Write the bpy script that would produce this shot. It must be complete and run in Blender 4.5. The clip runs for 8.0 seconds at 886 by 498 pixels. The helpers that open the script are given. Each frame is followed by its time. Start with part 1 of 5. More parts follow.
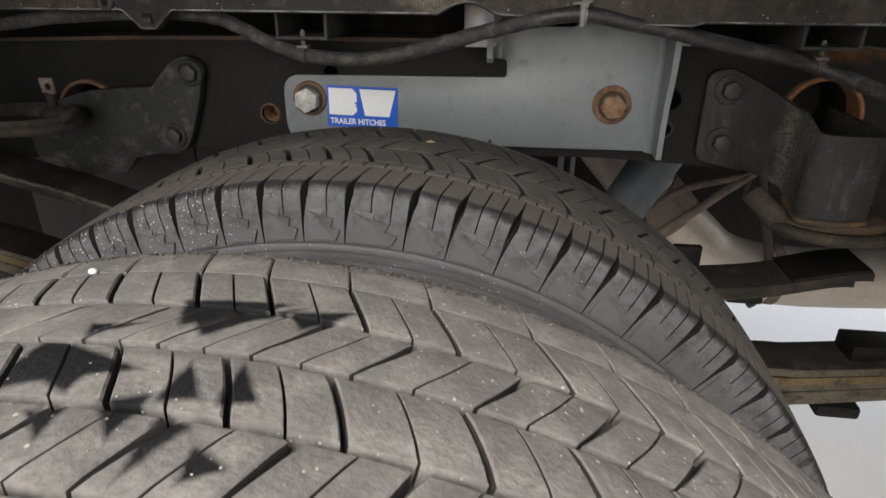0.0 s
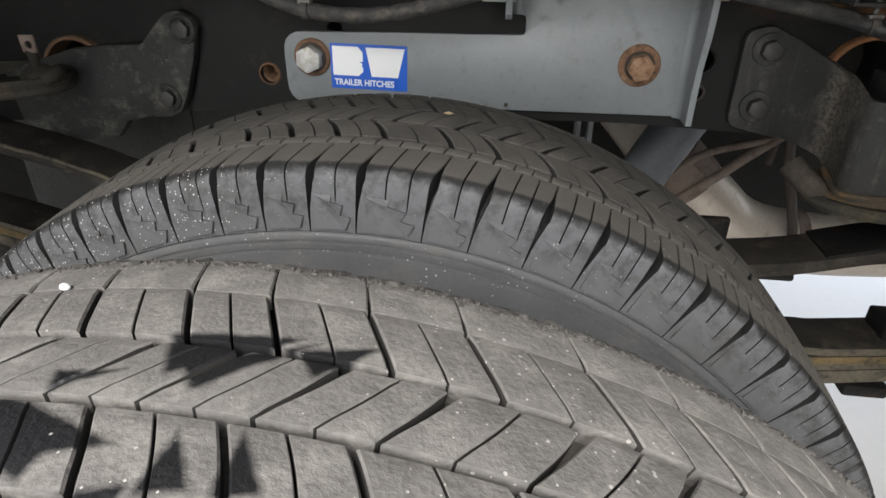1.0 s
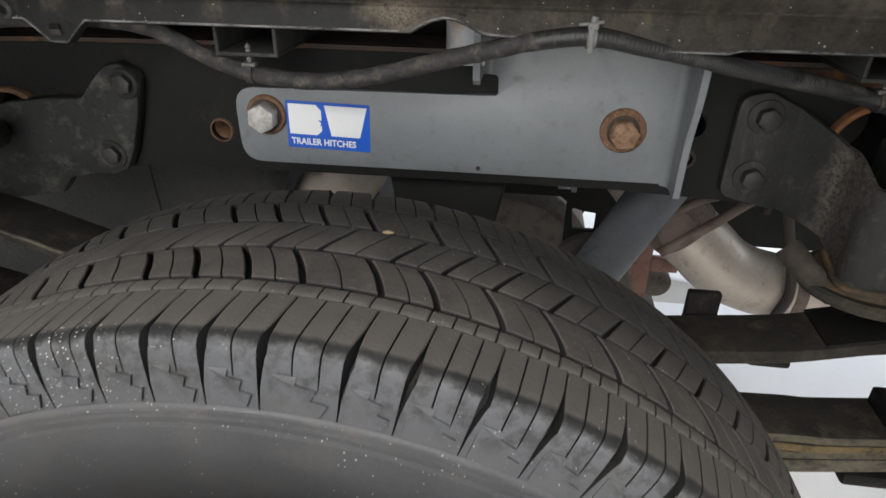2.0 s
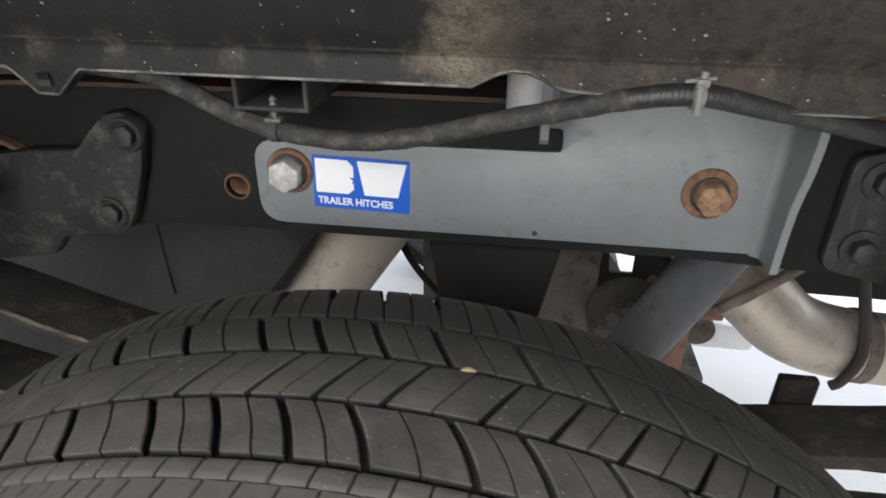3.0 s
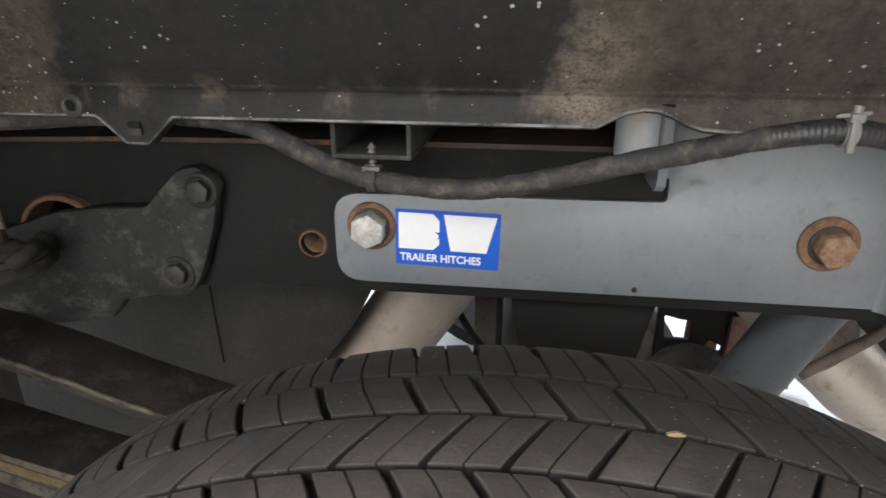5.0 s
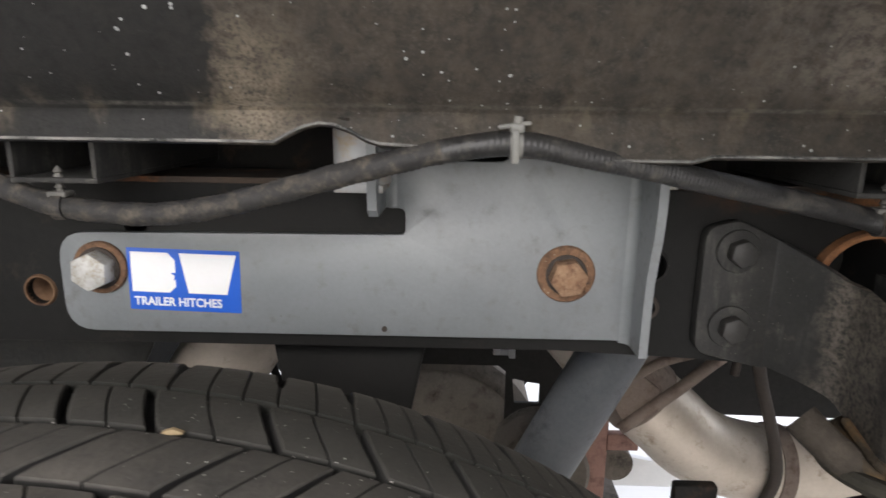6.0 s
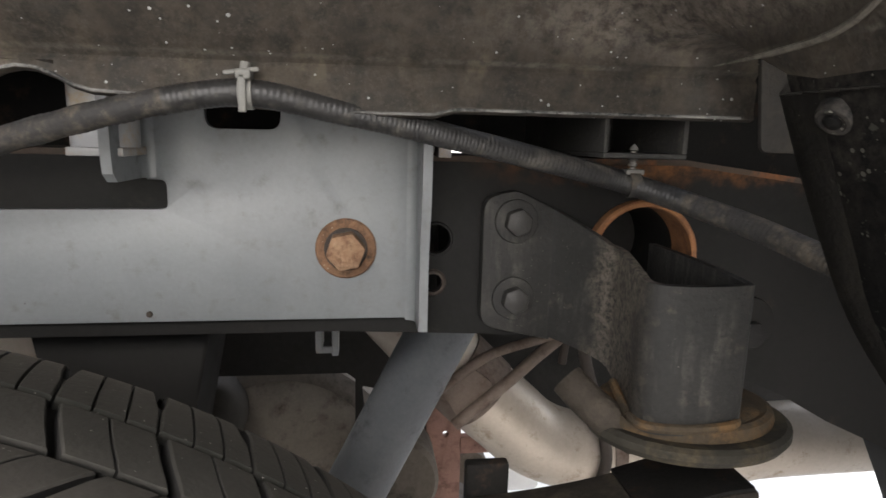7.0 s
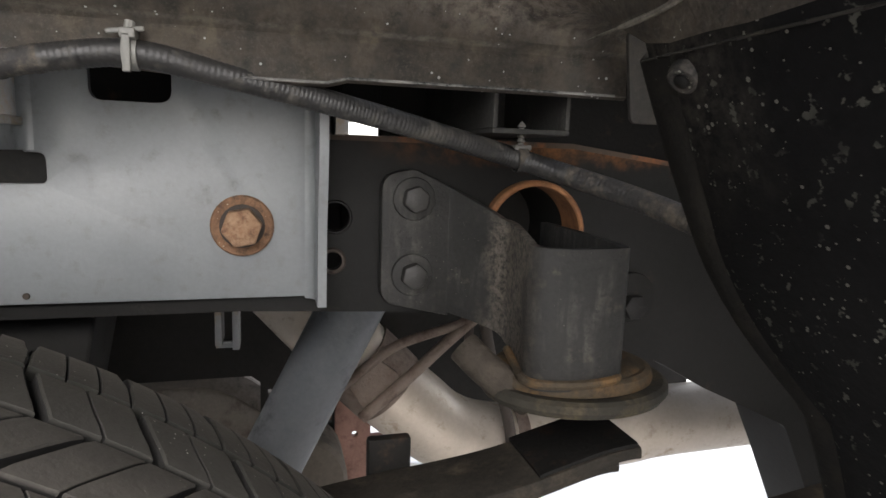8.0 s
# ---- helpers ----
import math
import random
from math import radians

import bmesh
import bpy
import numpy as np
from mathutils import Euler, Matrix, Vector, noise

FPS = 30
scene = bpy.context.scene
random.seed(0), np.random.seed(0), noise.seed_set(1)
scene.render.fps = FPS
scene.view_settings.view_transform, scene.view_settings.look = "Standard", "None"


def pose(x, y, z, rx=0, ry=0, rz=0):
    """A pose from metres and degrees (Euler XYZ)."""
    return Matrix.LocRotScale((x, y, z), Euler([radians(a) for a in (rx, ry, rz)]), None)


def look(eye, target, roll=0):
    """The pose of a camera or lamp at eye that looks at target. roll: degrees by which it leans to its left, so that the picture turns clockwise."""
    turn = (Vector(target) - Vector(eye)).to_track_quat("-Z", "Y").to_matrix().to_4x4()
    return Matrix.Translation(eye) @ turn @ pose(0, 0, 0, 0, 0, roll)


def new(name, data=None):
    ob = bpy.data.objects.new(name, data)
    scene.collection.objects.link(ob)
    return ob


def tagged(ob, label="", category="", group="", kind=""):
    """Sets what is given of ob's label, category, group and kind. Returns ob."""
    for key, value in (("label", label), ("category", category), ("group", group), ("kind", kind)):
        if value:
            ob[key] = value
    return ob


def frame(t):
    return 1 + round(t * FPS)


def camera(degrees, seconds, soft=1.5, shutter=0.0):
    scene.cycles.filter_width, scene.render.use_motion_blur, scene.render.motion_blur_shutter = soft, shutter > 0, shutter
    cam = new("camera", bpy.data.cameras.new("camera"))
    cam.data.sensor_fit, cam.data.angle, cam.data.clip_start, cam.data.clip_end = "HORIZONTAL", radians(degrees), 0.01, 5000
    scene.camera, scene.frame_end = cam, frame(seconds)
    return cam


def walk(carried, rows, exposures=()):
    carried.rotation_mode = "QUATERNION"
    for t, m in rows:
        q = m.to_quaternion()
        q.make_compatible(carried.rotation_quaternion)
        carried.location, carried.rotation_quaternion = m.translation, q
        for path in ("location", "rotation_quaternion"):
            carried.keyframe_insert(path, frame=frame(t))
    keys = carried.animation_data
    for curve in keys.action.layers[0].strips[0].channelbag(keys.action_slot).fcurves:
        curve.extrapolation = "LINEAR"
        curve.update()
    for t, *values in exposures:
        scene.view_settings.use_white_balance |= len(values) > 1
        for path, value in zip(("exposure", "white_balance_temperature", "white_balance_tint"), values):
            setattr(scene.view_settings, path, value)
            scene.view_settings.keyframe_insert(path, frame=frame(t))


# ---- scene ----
cam = camera(71.9, 8.0, soft=1.5, shutter=0.2)
PATH = [
    (0, (0.0861, 0.0314, 0.9266), (-0.1378, 1.8408, 0.1041), 0.30),
    (0.5, (0.0727, 0.0690, 0.9348), (-0.1517, 1.8714, 0.0963), 0.29),
    (1, (0.0670, 0.0802, 0.9289), (-0.1547, 1.8214, -0.0297), 0.36),
    (1.5, (0.0789, 0.0908, 0.9547), (-0.1470, 1.8141, -0.0348), 0.55),
    (1.7, (0.0948, 0.1292, 0.9845), (-0.1289, 1.8565, -0.0001), 0.65),
    (2.8, (0.0617, 0.2826, 0.9840), (-0.1659, 2.0120, 0.0045), 0.75),
    (3, (0.0314, 0.2988, 0.9915), (-0.2069, 2.0466, 0.0482), 0.67),
    (3.5, (-0.0446, 0.3017, 0.9897), (-0.3175, 2.0950, 0.1460), 0.10),
    (4, (-0.1081, 0.2911, 0.9867), (-0.3922, 2.1079, 0.2002), -0.09),
    (4.2, (-0.1274, 0.2878, 0.9770), (-0.4159, 2.1118, 0.2086), -0.09),
    (5.3, (-0.0042, 0.3301, 0.9460), (-0.2465, 2.1984, 0.2728), -0.17),
    (5.5, (0.0288, 0.3359, 0.9295), (-0.1579, 2.2481, 0.3714), 0.45),
    (6, (0.1129, 0.3436, 0.9092), (0.0584, 2.2919, 0.4600), 0.76),
    (6.5, (0.1796, 0.3510, 0.8761), (0.2893, 2.3060, 0.4683), 1.26),
    (7, (0.2166, 0.3526, 0.8635), (0.4808, 2.3017, 0.5052), 1.37),
    (7.5, (0.2342, 0.3529, 0.8422), (0.6308, 2.2879, 0.5248), 1.59),
    (8, (0.2264, 0.3342, 0.8333), (0.7670, 2.2357, 0.5336), 1.91),
]
walk(cam, [(t, look(eye, target, roll)) for t, eye, target, roll in PATH],
     exposures=[(0.0, 1.36, 6750, 10), (0.5, 1.62, 6550, 9), (1.0, 1.68, 6500, 9), (1.7, 1.60, 6500, 9), (3.0, 2.02, 6450, 9), (4.0, 1.93, 6450, 9), (6.0, 2.18, 6650, 12), (7.0, 2.16, 6800, 12), (8.0, 2.17, 6700, 12)])

# ---------------------------------------------------------------- light
world = bpy.data.worlds.new("sky")
scene.world = world
world.use_nodes = True
wn = world.node_tree.nodes
sky = wn.new("ShaderNodeTexSky")
sky.sky_type = "NISHITA"
sky.sun_disc = False
sky.sun_elevation, sky.sun_rotation = radians(43), radians(190)
wn["Background"].inputs["Strength"].default_value = 0.15
sky.air_density, sky.dust_density, sky.ozone_density = 1.0, 2.0, 0.8
grey_sky = wn.new("ShaderNodeHueSaturation")          # a thin white overcast
grey_sky.inputs["Saturation"].default_value = 0.35
world.node_tree.links.new(sky.outputs["Color"], grey_sky.inputs["Color"])
world.node_tree.links.new(grey_sky.outputs["Color"], wn["Background"].inputs["Color"])

sun = new("sun", bpy.data.lights.new("sun", "SUN"))
sun.data.energy, sun.data.angle, sun.data.color = 1.2, radians(40), (1.0, 0.98, 0.95)
sun.matrix_world = look((-0.7, -4.0, 3.8), (0, 0, 0))


# ---------------------------------------------------------------- helpers
def thing(name, label, category, group="", kind="", at=(0, 0, 0)):
    ob = new(name)
    ob.empty_display_size = 0.05
    ob.location = at
    return tagged(ob, label, category, group, kind)


def mesh_of(name, bm, material, smooth=35, second=None):
    bmesh.ops.recalc_face_normals(bm, faces=bm.faces[:])
    me = bpy.data.meshes.new(name)
    bm.to_mesh(me)
    bm.free()
    me.materials.append(material)
    if second is not None:
        me.materials.append(second)
    if smooth:
        me.polygons.foreach_set("use_smooth", [True] * len(me.polygons))
        me.set_sharp_from_angle(angle=radians(smooth))
    return me


def part(name, bm, material, parent=None, label="", smooth=35):
    ob = new(name, mesh_of(name, bm, material, smooth))
    if parent is not None:
        ob.parent = parent
        ob.location = -Vector(parent.location) if parent.type == "EMPTY" else (0, 0, 0)
    if label:
        ob["label"] = label
    return ob


def bevel(bm, width, segments=2, angle=30):
    edges = [e for e in bm.edges if len(e.link_faces) == 2 and e.calc_face_angle(0) > radians(angle)]
    if edges and width > 0:
        bmesh.ops.bevel(bm, geom=edges, offset=width, segments=segments, affect="EDGES", clamp_overlap=True, profile=0.5)
    return bm


def box(lo, hi, width=0.002, m=None):
    bm = bmesh.new()
    bmesh.ops.create_cube(bm, size=1)
    for v in bm.verts:
        v.co = Vector([lo[i] + (v.co[i] + 0.5) * (hi[i] - lo[i]) for i in range(3)])
    bevel(bm, width)
    if m is not None:
        bm.transform(m)
    return bm


def rounded(points, radii, steps=5):
    """A polygon with its corners rounded."""
    out = []
    n = len(points)
    for i, p in enumerate(points):
        r = radii[i] if isinstance(radii, (list, tuple)) else radii
        p, a, b = Vector(p), Vector(points[i - 1]), Vector(points[(i + 1) % n])
        if r <= 0:
            out.append(tuple(p))
            continue
        u, v = (a - p).normalized(), (b - p).normalized()
        half = u.angle(v) / 2
        d = min(r / math.tan(half), (a - p).length * 0.49, (b - p).length * 0.49)
        s, e = p + u * d, p + v * d
        for k in range(steps + 1):
            f = k / steps
            out.append(tuple((s * (1 - f) + p * f) * (1 - f) + (p * (1 - f) + e * f) * f))
    return out


def ring_points(cx, cz, r, n=20, squash=1.0):
    return [(cx + r * math.cos(2 * math.pi * k / n), cz + squash * r * math.sin(2 * math.pi * k / n)) for k in range(n)]


def sheet(outline, y0, y1, holes=(), width=0.0012, skew=None):
    """A flat piece with an outline in x and z, cut through by holes, between two depths."""
    bm = bmesh.new()
    edges = []
    for loop in (outline, *holes):
        vs = [bm.verts.new((x, y0, z)) for x, z in loop]
        edges += [bm.edges.new((vs[i], vs[(i + 1) % len(vs)])) for i in range(len(vs))]
    fill = bmesh.ops.triangle_fill(bm, edges=edges, use_beauty=True, use_dissolve=False)
    faces = [g for g in fill["geom"] if isinstance(g, bmesh.types.BMFace)]
    bmesh.ops.dissolve_limit(bm, angle_limit=0.01, verts=bm.verts[:], edges=[e for e in bm.edges if len(e.link_faces) == 2])
    got = bmesh.ops.extrude_face_region(bm, geom=bm.faces[:])
    for g in got["geom"]:
        if isinstance(g, bmesh.types.BMVert):
            g.co.y = y1
    bmesh.ops.recalc_face_normals(bm, faces=bm.faces[:])
    if width:
        bevel(bm, width, 2, 60)
    if skew:
        for v in bm.verts:
            v.co = skew(v.co)
    return bm


def smooth_path(points, steps=8):
    pts = [Vector(p) for p in points]
    out = []
    for i in range(len(pts) - 1):
        p0, p1, p2, p3 = pts[max(i - 1, 0)], pts[i], pts[i + 1], pts[min(i + 2, len(pts) - 1)]
        for k in range(steps):
            t = k / steps
            out.append(0.5 * ((2 * p1) + (p2 - p0) * t + (2 * p0 - 5 * p1 + 4 * p2 - p3) * t * t + (3 * p1 - p0 - 3 * p2 + p3) * t ** 3))
    out.append(pts[-1])
    return out


def sweep(path, section, closed=True, scale=None, up=(0, 1, 0)):
    """A section (pairs across and up) carried along a path."""
    bm = bmesh.new()
    rows = []
    for i, p in enumerate(path):
        d = (path[min(i + 1, len(path) - 1)] - path[max(i - 1, 0)]).normalized()
        a = Vector(up)
        a = (a - d * a.dot(d)).normalized()
        b = d.cross(a)
        k = scale(i) if scale else 1.0
        rows.append([bm.verts.new(p + a * (u * k) + b * (v * k)) for u, v in section])
    n = len(section)
    for r, q in zip(rows, rows[1:]):
        for j in range(n if closed else n - 1):
            bm.faces.new((r[j], r[(j + 1) % n], q[(j + 1) % n], q[j]))
    if closed:
        bm.faces.new(rows[0])
        bm.faces.new(rows[-1][::-1])
    return bm


def tube(points, radius, segments=16, steps=8, scale=None, wall=0.0):
    path = smooth_path(points, steps)
    circle = [(radius * math.cos(2 * math.pi * k / segments), radius * math.sin(2 * math.pi * k / segments)) for k in range(segments)]
    return sweep(path, circle, True, scale)


def lathe(profile, axis="y", segments=64, at=(0, 0, 0), arc=(0, 360), cap=False):
    """A profile (radius, along) turned about an axis."""
    bm = bmesh.new()
    full = abs(arc[1] - arc[0]) >= 360
    rows = []
    for k in range(segments + (0 if full else 1)):
        a = radians(arc[0] + (arc[1] - arc[0]) * k / segments)
        row = []
        for r, h in profile:
            c, s = r * math.sin(a), r * math.cos(a)
            co = (c, h, s) if axis == "y" else ((c, s, h) if axis == "z" else (h, c, s))
            row.append(bm.verts.new(Vector(co) + Vector(at)))
        rows.append(row)
    for i in range(len(rows) - (0 if full else 1)):
        r, q = rows[i], rows[(i + 1) % len(rows)]
        for j in range(len(profile) - 1):
            bm.faces.new((r[j], r[j + 1], q[j + 1], q[j]))
    return bm


def bevel_cyl(cx, y0, y1, cz, r, n, width, turn=0.0):
    bm = bmesh.new()
    lo = [bm.verts.new((cx + r * math.cos(turn + 2 * math.pi * k / n), y0, cz + r * math.sin(turn + 2 * math.pi * k / n))) for k in range(n)]
    hi = [bm.verts.new((v.co.x, y1, v.co.z)) for v in lo]
    for k in range(n):
        bm.faces.new((lo[k], lo[(k + 1) % n], hi[(k + 1) % n], hi[k]))
    bm.faces.new(lo)
    bm.faces.new(hi[::-1])
    bmesh.ops.recalc_face_normals(bm, faces=bm.faces[:])
    bevel(bm, width, 2, 20 if n < 9 else 50)
    return bm


def join(*parts):
    """Several bmeshes as one."""
    out = bmesh.new()
    for b in parts:
        me = bpy.data.meshes.new("tmp")
        b.to_mesh(me)
        b.free()
        out.from_mesh(me)
        bpy.data.meshes.remove(me)
    return out


AX, AZ, RT, RO = -0.0415, 0.3675, 0.432, 0.4425          # wheel axis, inner and outer tyre radius


# ---------------------------------------------------------------- materials
def surface(name, base, other, rough=0.6, metal=0.0, scale=8.0, grain=120.0, bump=0.15, dirt=None, dirt_amount=0.5,
            dirt_scale=14.0, specks=None, speck_scale=60.0, speck_size=0.09, speck_share=0.40, stretch=(1, 1, 1), rough_var=0.15, extra=None, fine_mix=0.35,
            specular=0.5):
    """Two base colours mixed at a large and a fine scale, then dirt, then specks."""
    m = bpy.data.materials.new(name)
    m.use_nodes = True
    nt = m.node_tree
    N, L = nt.nodes, nt.links
    bsdf = N["Principled BSDF"]
    geo = N.new("ShaderNodeNewGeometry")
    mp = N.new("ShaderNodeMapping")
    mp.inputs["Scale"].default_value = stretch
    L.new(geo.outputs["Position"], mp.inputs["Vector"])

    def noise_node(s, detail=4.0, roughness=0.6):
        n = N.new("ShaderNodeTexNoise")
        n.inputs["Scale"].default_value, n.inputs["Detail"].default_value, n.inputs["Roughness"].default_value = s, detail, roughness
        L.new(mp.outputs["Vector"], n.inputs["Vector"])
        return n.outputs["Fac"]

    def ramp(src, lo, hi):
        r = N.new("ShaderNodeMapRange")
        r.inputs["From Min"].default_value, r.inputs["From Max"].default_value = lo, hi
        L.new(src, r.inputs["Value"])
        return r.outputs["Result"]

    def mix(fac, a, b):
        x = N.new("ShaderNodeMix")
        x.data_type = "RGBA"
        if isinstance(fac, float):
            x.inputs["Factor"].default_value = fac
        else:
            L.new(fac, x.inputs["Factor"])
        for sock, v in ((x.inputs["A"], a), (x.inputs["B"], b)):
            if isinstance(v, tuple):
                sock.default_value = (*v, 1)
            else:
                L.new(v, sock)
        return x.outputs["Result"]

    def math_node(op, a, b):
        x = N.new("ShaderNodeMath")
        x.operation = op
        for i, v in enumerate((a, b)):
            if isinstance(v, (int, float)):
                x.inputs[i].default_value = v
            else:
                L.new(v, x.inputs[i])
        return x.outputs["Value"]

    large, fine = noise_node(scale), noise_node(grain, 3.0)
    blend = math_node("ADD", math_node("MULTIPLY", ramp(large, 0.3, 0.7), 1 - fine_mix), math_node("MULTIPLY", ramp(fine, 0.3, 0.7), fine_mix))
    colour = mix(blend, base, other)
    rough_src = math_node("ADD", rough - rough_var / 2, math_node("MULTIPLY", ramp(large, 0.3, 0.7), rough_var))
    metal_src = None
    if dirt is not None:
        d = noise_node(dirt_scale, 6.0, 0.68)
        dm = math_node("MULTIPLY", ramp(d, 0.62 - dirt_amount * 0.35, 0.78 - dirt_amount * 0.3), ramp(fine, 0.15, 0.55))
        colour = mix(dm, colour, dirt)
        rough_src = math_node("ADD", rough_src, math_node("MULTIPLY", dm, 0.9 - rough))
        if metal:
            metal_src = math_node("MULTIPLY", math_node("SUBTRACT", 1.0, dm), metal)
    if extra:
        colour, rough_src = extra(N, L, geo, mix, ramp, math_node, noise_node, colour, rough_src)
    if specks is not None:
        vo = N.new("ShaderNodeTexVoronoi")
        vo.inputs["Scale"].default_value = speck_scale
        L.new(mp.outputs["Vector"], vo.inputs["Vector"])
        pick = N.new("ShaderNodeSeparateColor")
        L.new(vo.outputs["Color"], pick.inputs["Color"])
        size = math_node("MULTIPLY", math_node("MULTIPLY", ramp(pick.outputs["Red"], speck_share, 1.0), speck_size), ramp(noise_node(17.0, 3.0), 0.36, 0.62))
        sm = math_node("LESS_THAN", math_node("ADD", vo.outputs["Distance"], math_node("MULTIPLY", math_node("SUBTRACT", fine, 0.5), 0.7 * speck_size)), size)
        colour = mix(sm, colour, specks)
    L.new(colour, bsdf.inputs["Base Color"])
    L.new(rough_src, bsdf.inputs["Roughness"])
    bsdf.inputs["Specular IOR Level"].default_value = specular
    if metal_src is not None:
        L.new(metal_src, bsdf.inputs["Metallic"])
    else:
        bsdf.inputs["Metallic"].default_value = metal
    if bump:
        b = N.new("ShaderNodeBump")
        b.inputs["Strength"].default_value, b.inputs["Distance"].default_value = bump, 0.002
        L.new(math_node("ADD", fine, large), b.inputs["Height"])
        L.new(b.outputs["Normal"], bsdf.inputs["Normal"])
    return m


def tread_place(N, L, geo, math_node, radius=RT):
    """Distance from the wheel's axis, the way along the tread, and the way across."""
    sep = N.new("ShaderNodeSeparateXYZ")
    L.new(geo.outputs["Position"], sep.inputs["Vector"])
    dx, dz = math_node("SUBTRACT", sep.outputs["X"], AX), math_node("SUBTRACT", sep.outputs["Z"], AZ)
    r = math_node("SQRT", math_node("ADD", math_node("MULTIPLY", dx, dx), math_node("MULTIPLY", dz, dz)), 0.0)
    return r, math_node("MULTIPLY", math_node("ARCTAN2", dx, dz), radius), sep.outputs["Y"]


def shoulder_wear_and_shade(N, L, geo, mix, ramp, math_node, noise_node, colour, rough_src):
    """Road dust on the tread, a clean black shoulder edge and a smooth blue-grey upper sidewall; shade is painted into
    the grooves and far half.
    """
    r, s, y = tread_place(N, L, geo, math_node)
    y = math_node("ADD", math_node("SUBTRACT", y, 0.521), math_node("MULTIPLY", math_node("SUBTRACT", noise_node(60.0), 0.5), 0.006))
    outer_ = ramp(y, -0.0965, -0.0995)
    wall = ramp(math_node("ADD", r, math_node("MULTIPLY", math_node("SUBTRACT", noise_node(55.0, 6.0, 0.7), 0.5), 0.014)), RT - 0.0050, RT - 0.0085)
    low = math_node("MULTIPLY", ramp(y, -0.098, -0.102), wall)
    black = math_node("MULTIPLY", outer_, math_node("SUBTRACT", 1.0, wall))
    # bare rubber below the tread face, with the groove's shade in its colour
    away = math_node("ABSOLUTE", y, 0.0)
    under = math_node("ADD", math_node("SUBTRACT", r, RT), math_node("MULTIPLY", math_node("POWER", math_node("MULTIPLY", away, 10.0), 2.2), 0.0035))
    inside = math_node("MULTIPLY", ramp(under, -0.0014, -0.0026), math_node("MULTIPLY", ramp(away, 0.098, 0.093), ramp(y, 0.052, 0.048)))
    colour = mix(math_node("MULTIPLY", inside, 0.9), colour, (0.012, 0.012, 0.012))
    colour = mix(math_node("MULTIPLY", math_node("MULTIPLY", ramp(y, -0.050, -0.066), ramp(y, -0.0995, -0.0965)), 0.55), colour, (0.088, 0.080, 0.071))
    powder = math_node("MULTIPLY", math_node("MULTIPLY", ramp(y, 0.045, -0.025), ramp(y, -0.0995, -0.0965)), ramp(noise_node(38.0, 6.0, 0.7), 0.30, 0.62))
    colour = mix(math_node("MULTIPLY", math_node("MULTIPLY", powder, ramp(under, -0.0026, -0.0012)), 0.5), colour, (0.090, 0.081, 0.071))
    # far half darkened: its dim light is put into the colour
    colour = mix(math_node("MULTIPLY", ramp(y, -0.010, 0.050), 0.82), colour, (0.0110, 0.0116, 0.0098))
    colour = mix(low, colour, (0.082, 0.083, 0.086))
    colour = mix(math_node("MULTIPLY", ramp(noise_node(30.0, 5.0), 0.52, 0.66), math_node("MULTIPLY", low, 0.6)), colour, (0.066, 0.065, 0.062))
    grime = math_node("MULTIPLY", ramp(noise_node(70.0, 6.0, 0.72), 0.46, 0.60), math_node("MULTIPLY", low, ramp(r, RT - 0.040, RT - 0.026)))
    colour = mix(math_node("MULTIPLY", grime, 0.75), colour, (0.034, 0.033, 0.032))
    colour = mix(math_node("MULTIPLY", black, 0.85), colour, (0.011, 0.011, 0.0115))
    dots = N.new("ShaderNodeTexVoronoi")
    dots.inputs["Scale"].default_value = 560.0
    L.new(geo.outputs["Position"], dots.inputs["Vector"])
    pick = N.new("ShaderNodeSeparateColor")
    L.new(dots.outputs["Color"], pick.inputs["Color"])
    field = math_node("MULTIPLY", ramp(math_node("ADD", s, math_node("MULTIPLY", math_node("SUBTRACT", noise_node(14.0), 0.5), 0.12)), 0.01, -0.07), ramp(y, -0.088, -0.096))
    size = math_node("MULTIPLY", math_node("MULTIPLY", ramp(pick.outputs["Red"], 0.62, 1.0), 0.34), field)
    colour = mix(math_node("LESS_THAN", dots.outputs["Distance"], size), colour, (0.40, 0.39, 0.36))
    return colour, math_node("SUBTRACT", rough_src, math_node("MULTIPLY", low, 0.25))


# wiped smears on the outer tyre: (along, across) of the broad end and the tip, and the half width
SMEARS = [((0.0064, 0.2217), (0.0422, 0.2374), 0.0110), ((0.0173, 0.2123), (0.0469, 0.2351), 0.0070), ((0.0492, 0.2261), (0.0684, 0.2394), 0.0070), ((-0.0201, 0.2042), (-0.0061, 0.2098), 0.0040),
          ((-0.0303, 0.1820), (0.0107, 0.1815), 0.0140), ((0.0290, 0.1728), (0.0251, 0.1878), 0.0060), ((0.0466, 0.1750), (0.0410, 0.1914), 0.0055), ((0.0146, 0.1659), (0.0195, 0.1513), 0.0070),
          ((0.0333, 0.1595), (0.0290, 0.1399), 0.0050), ((-0.0047, 0.1584), (-0.0010, 0.1487), 0.0050), ((0.0484, 0.1486), (0.0452, 0.1412), 0.0050), ((-0.0109, 0.1730), (-0.0045, 0.1881), 0.0060)]


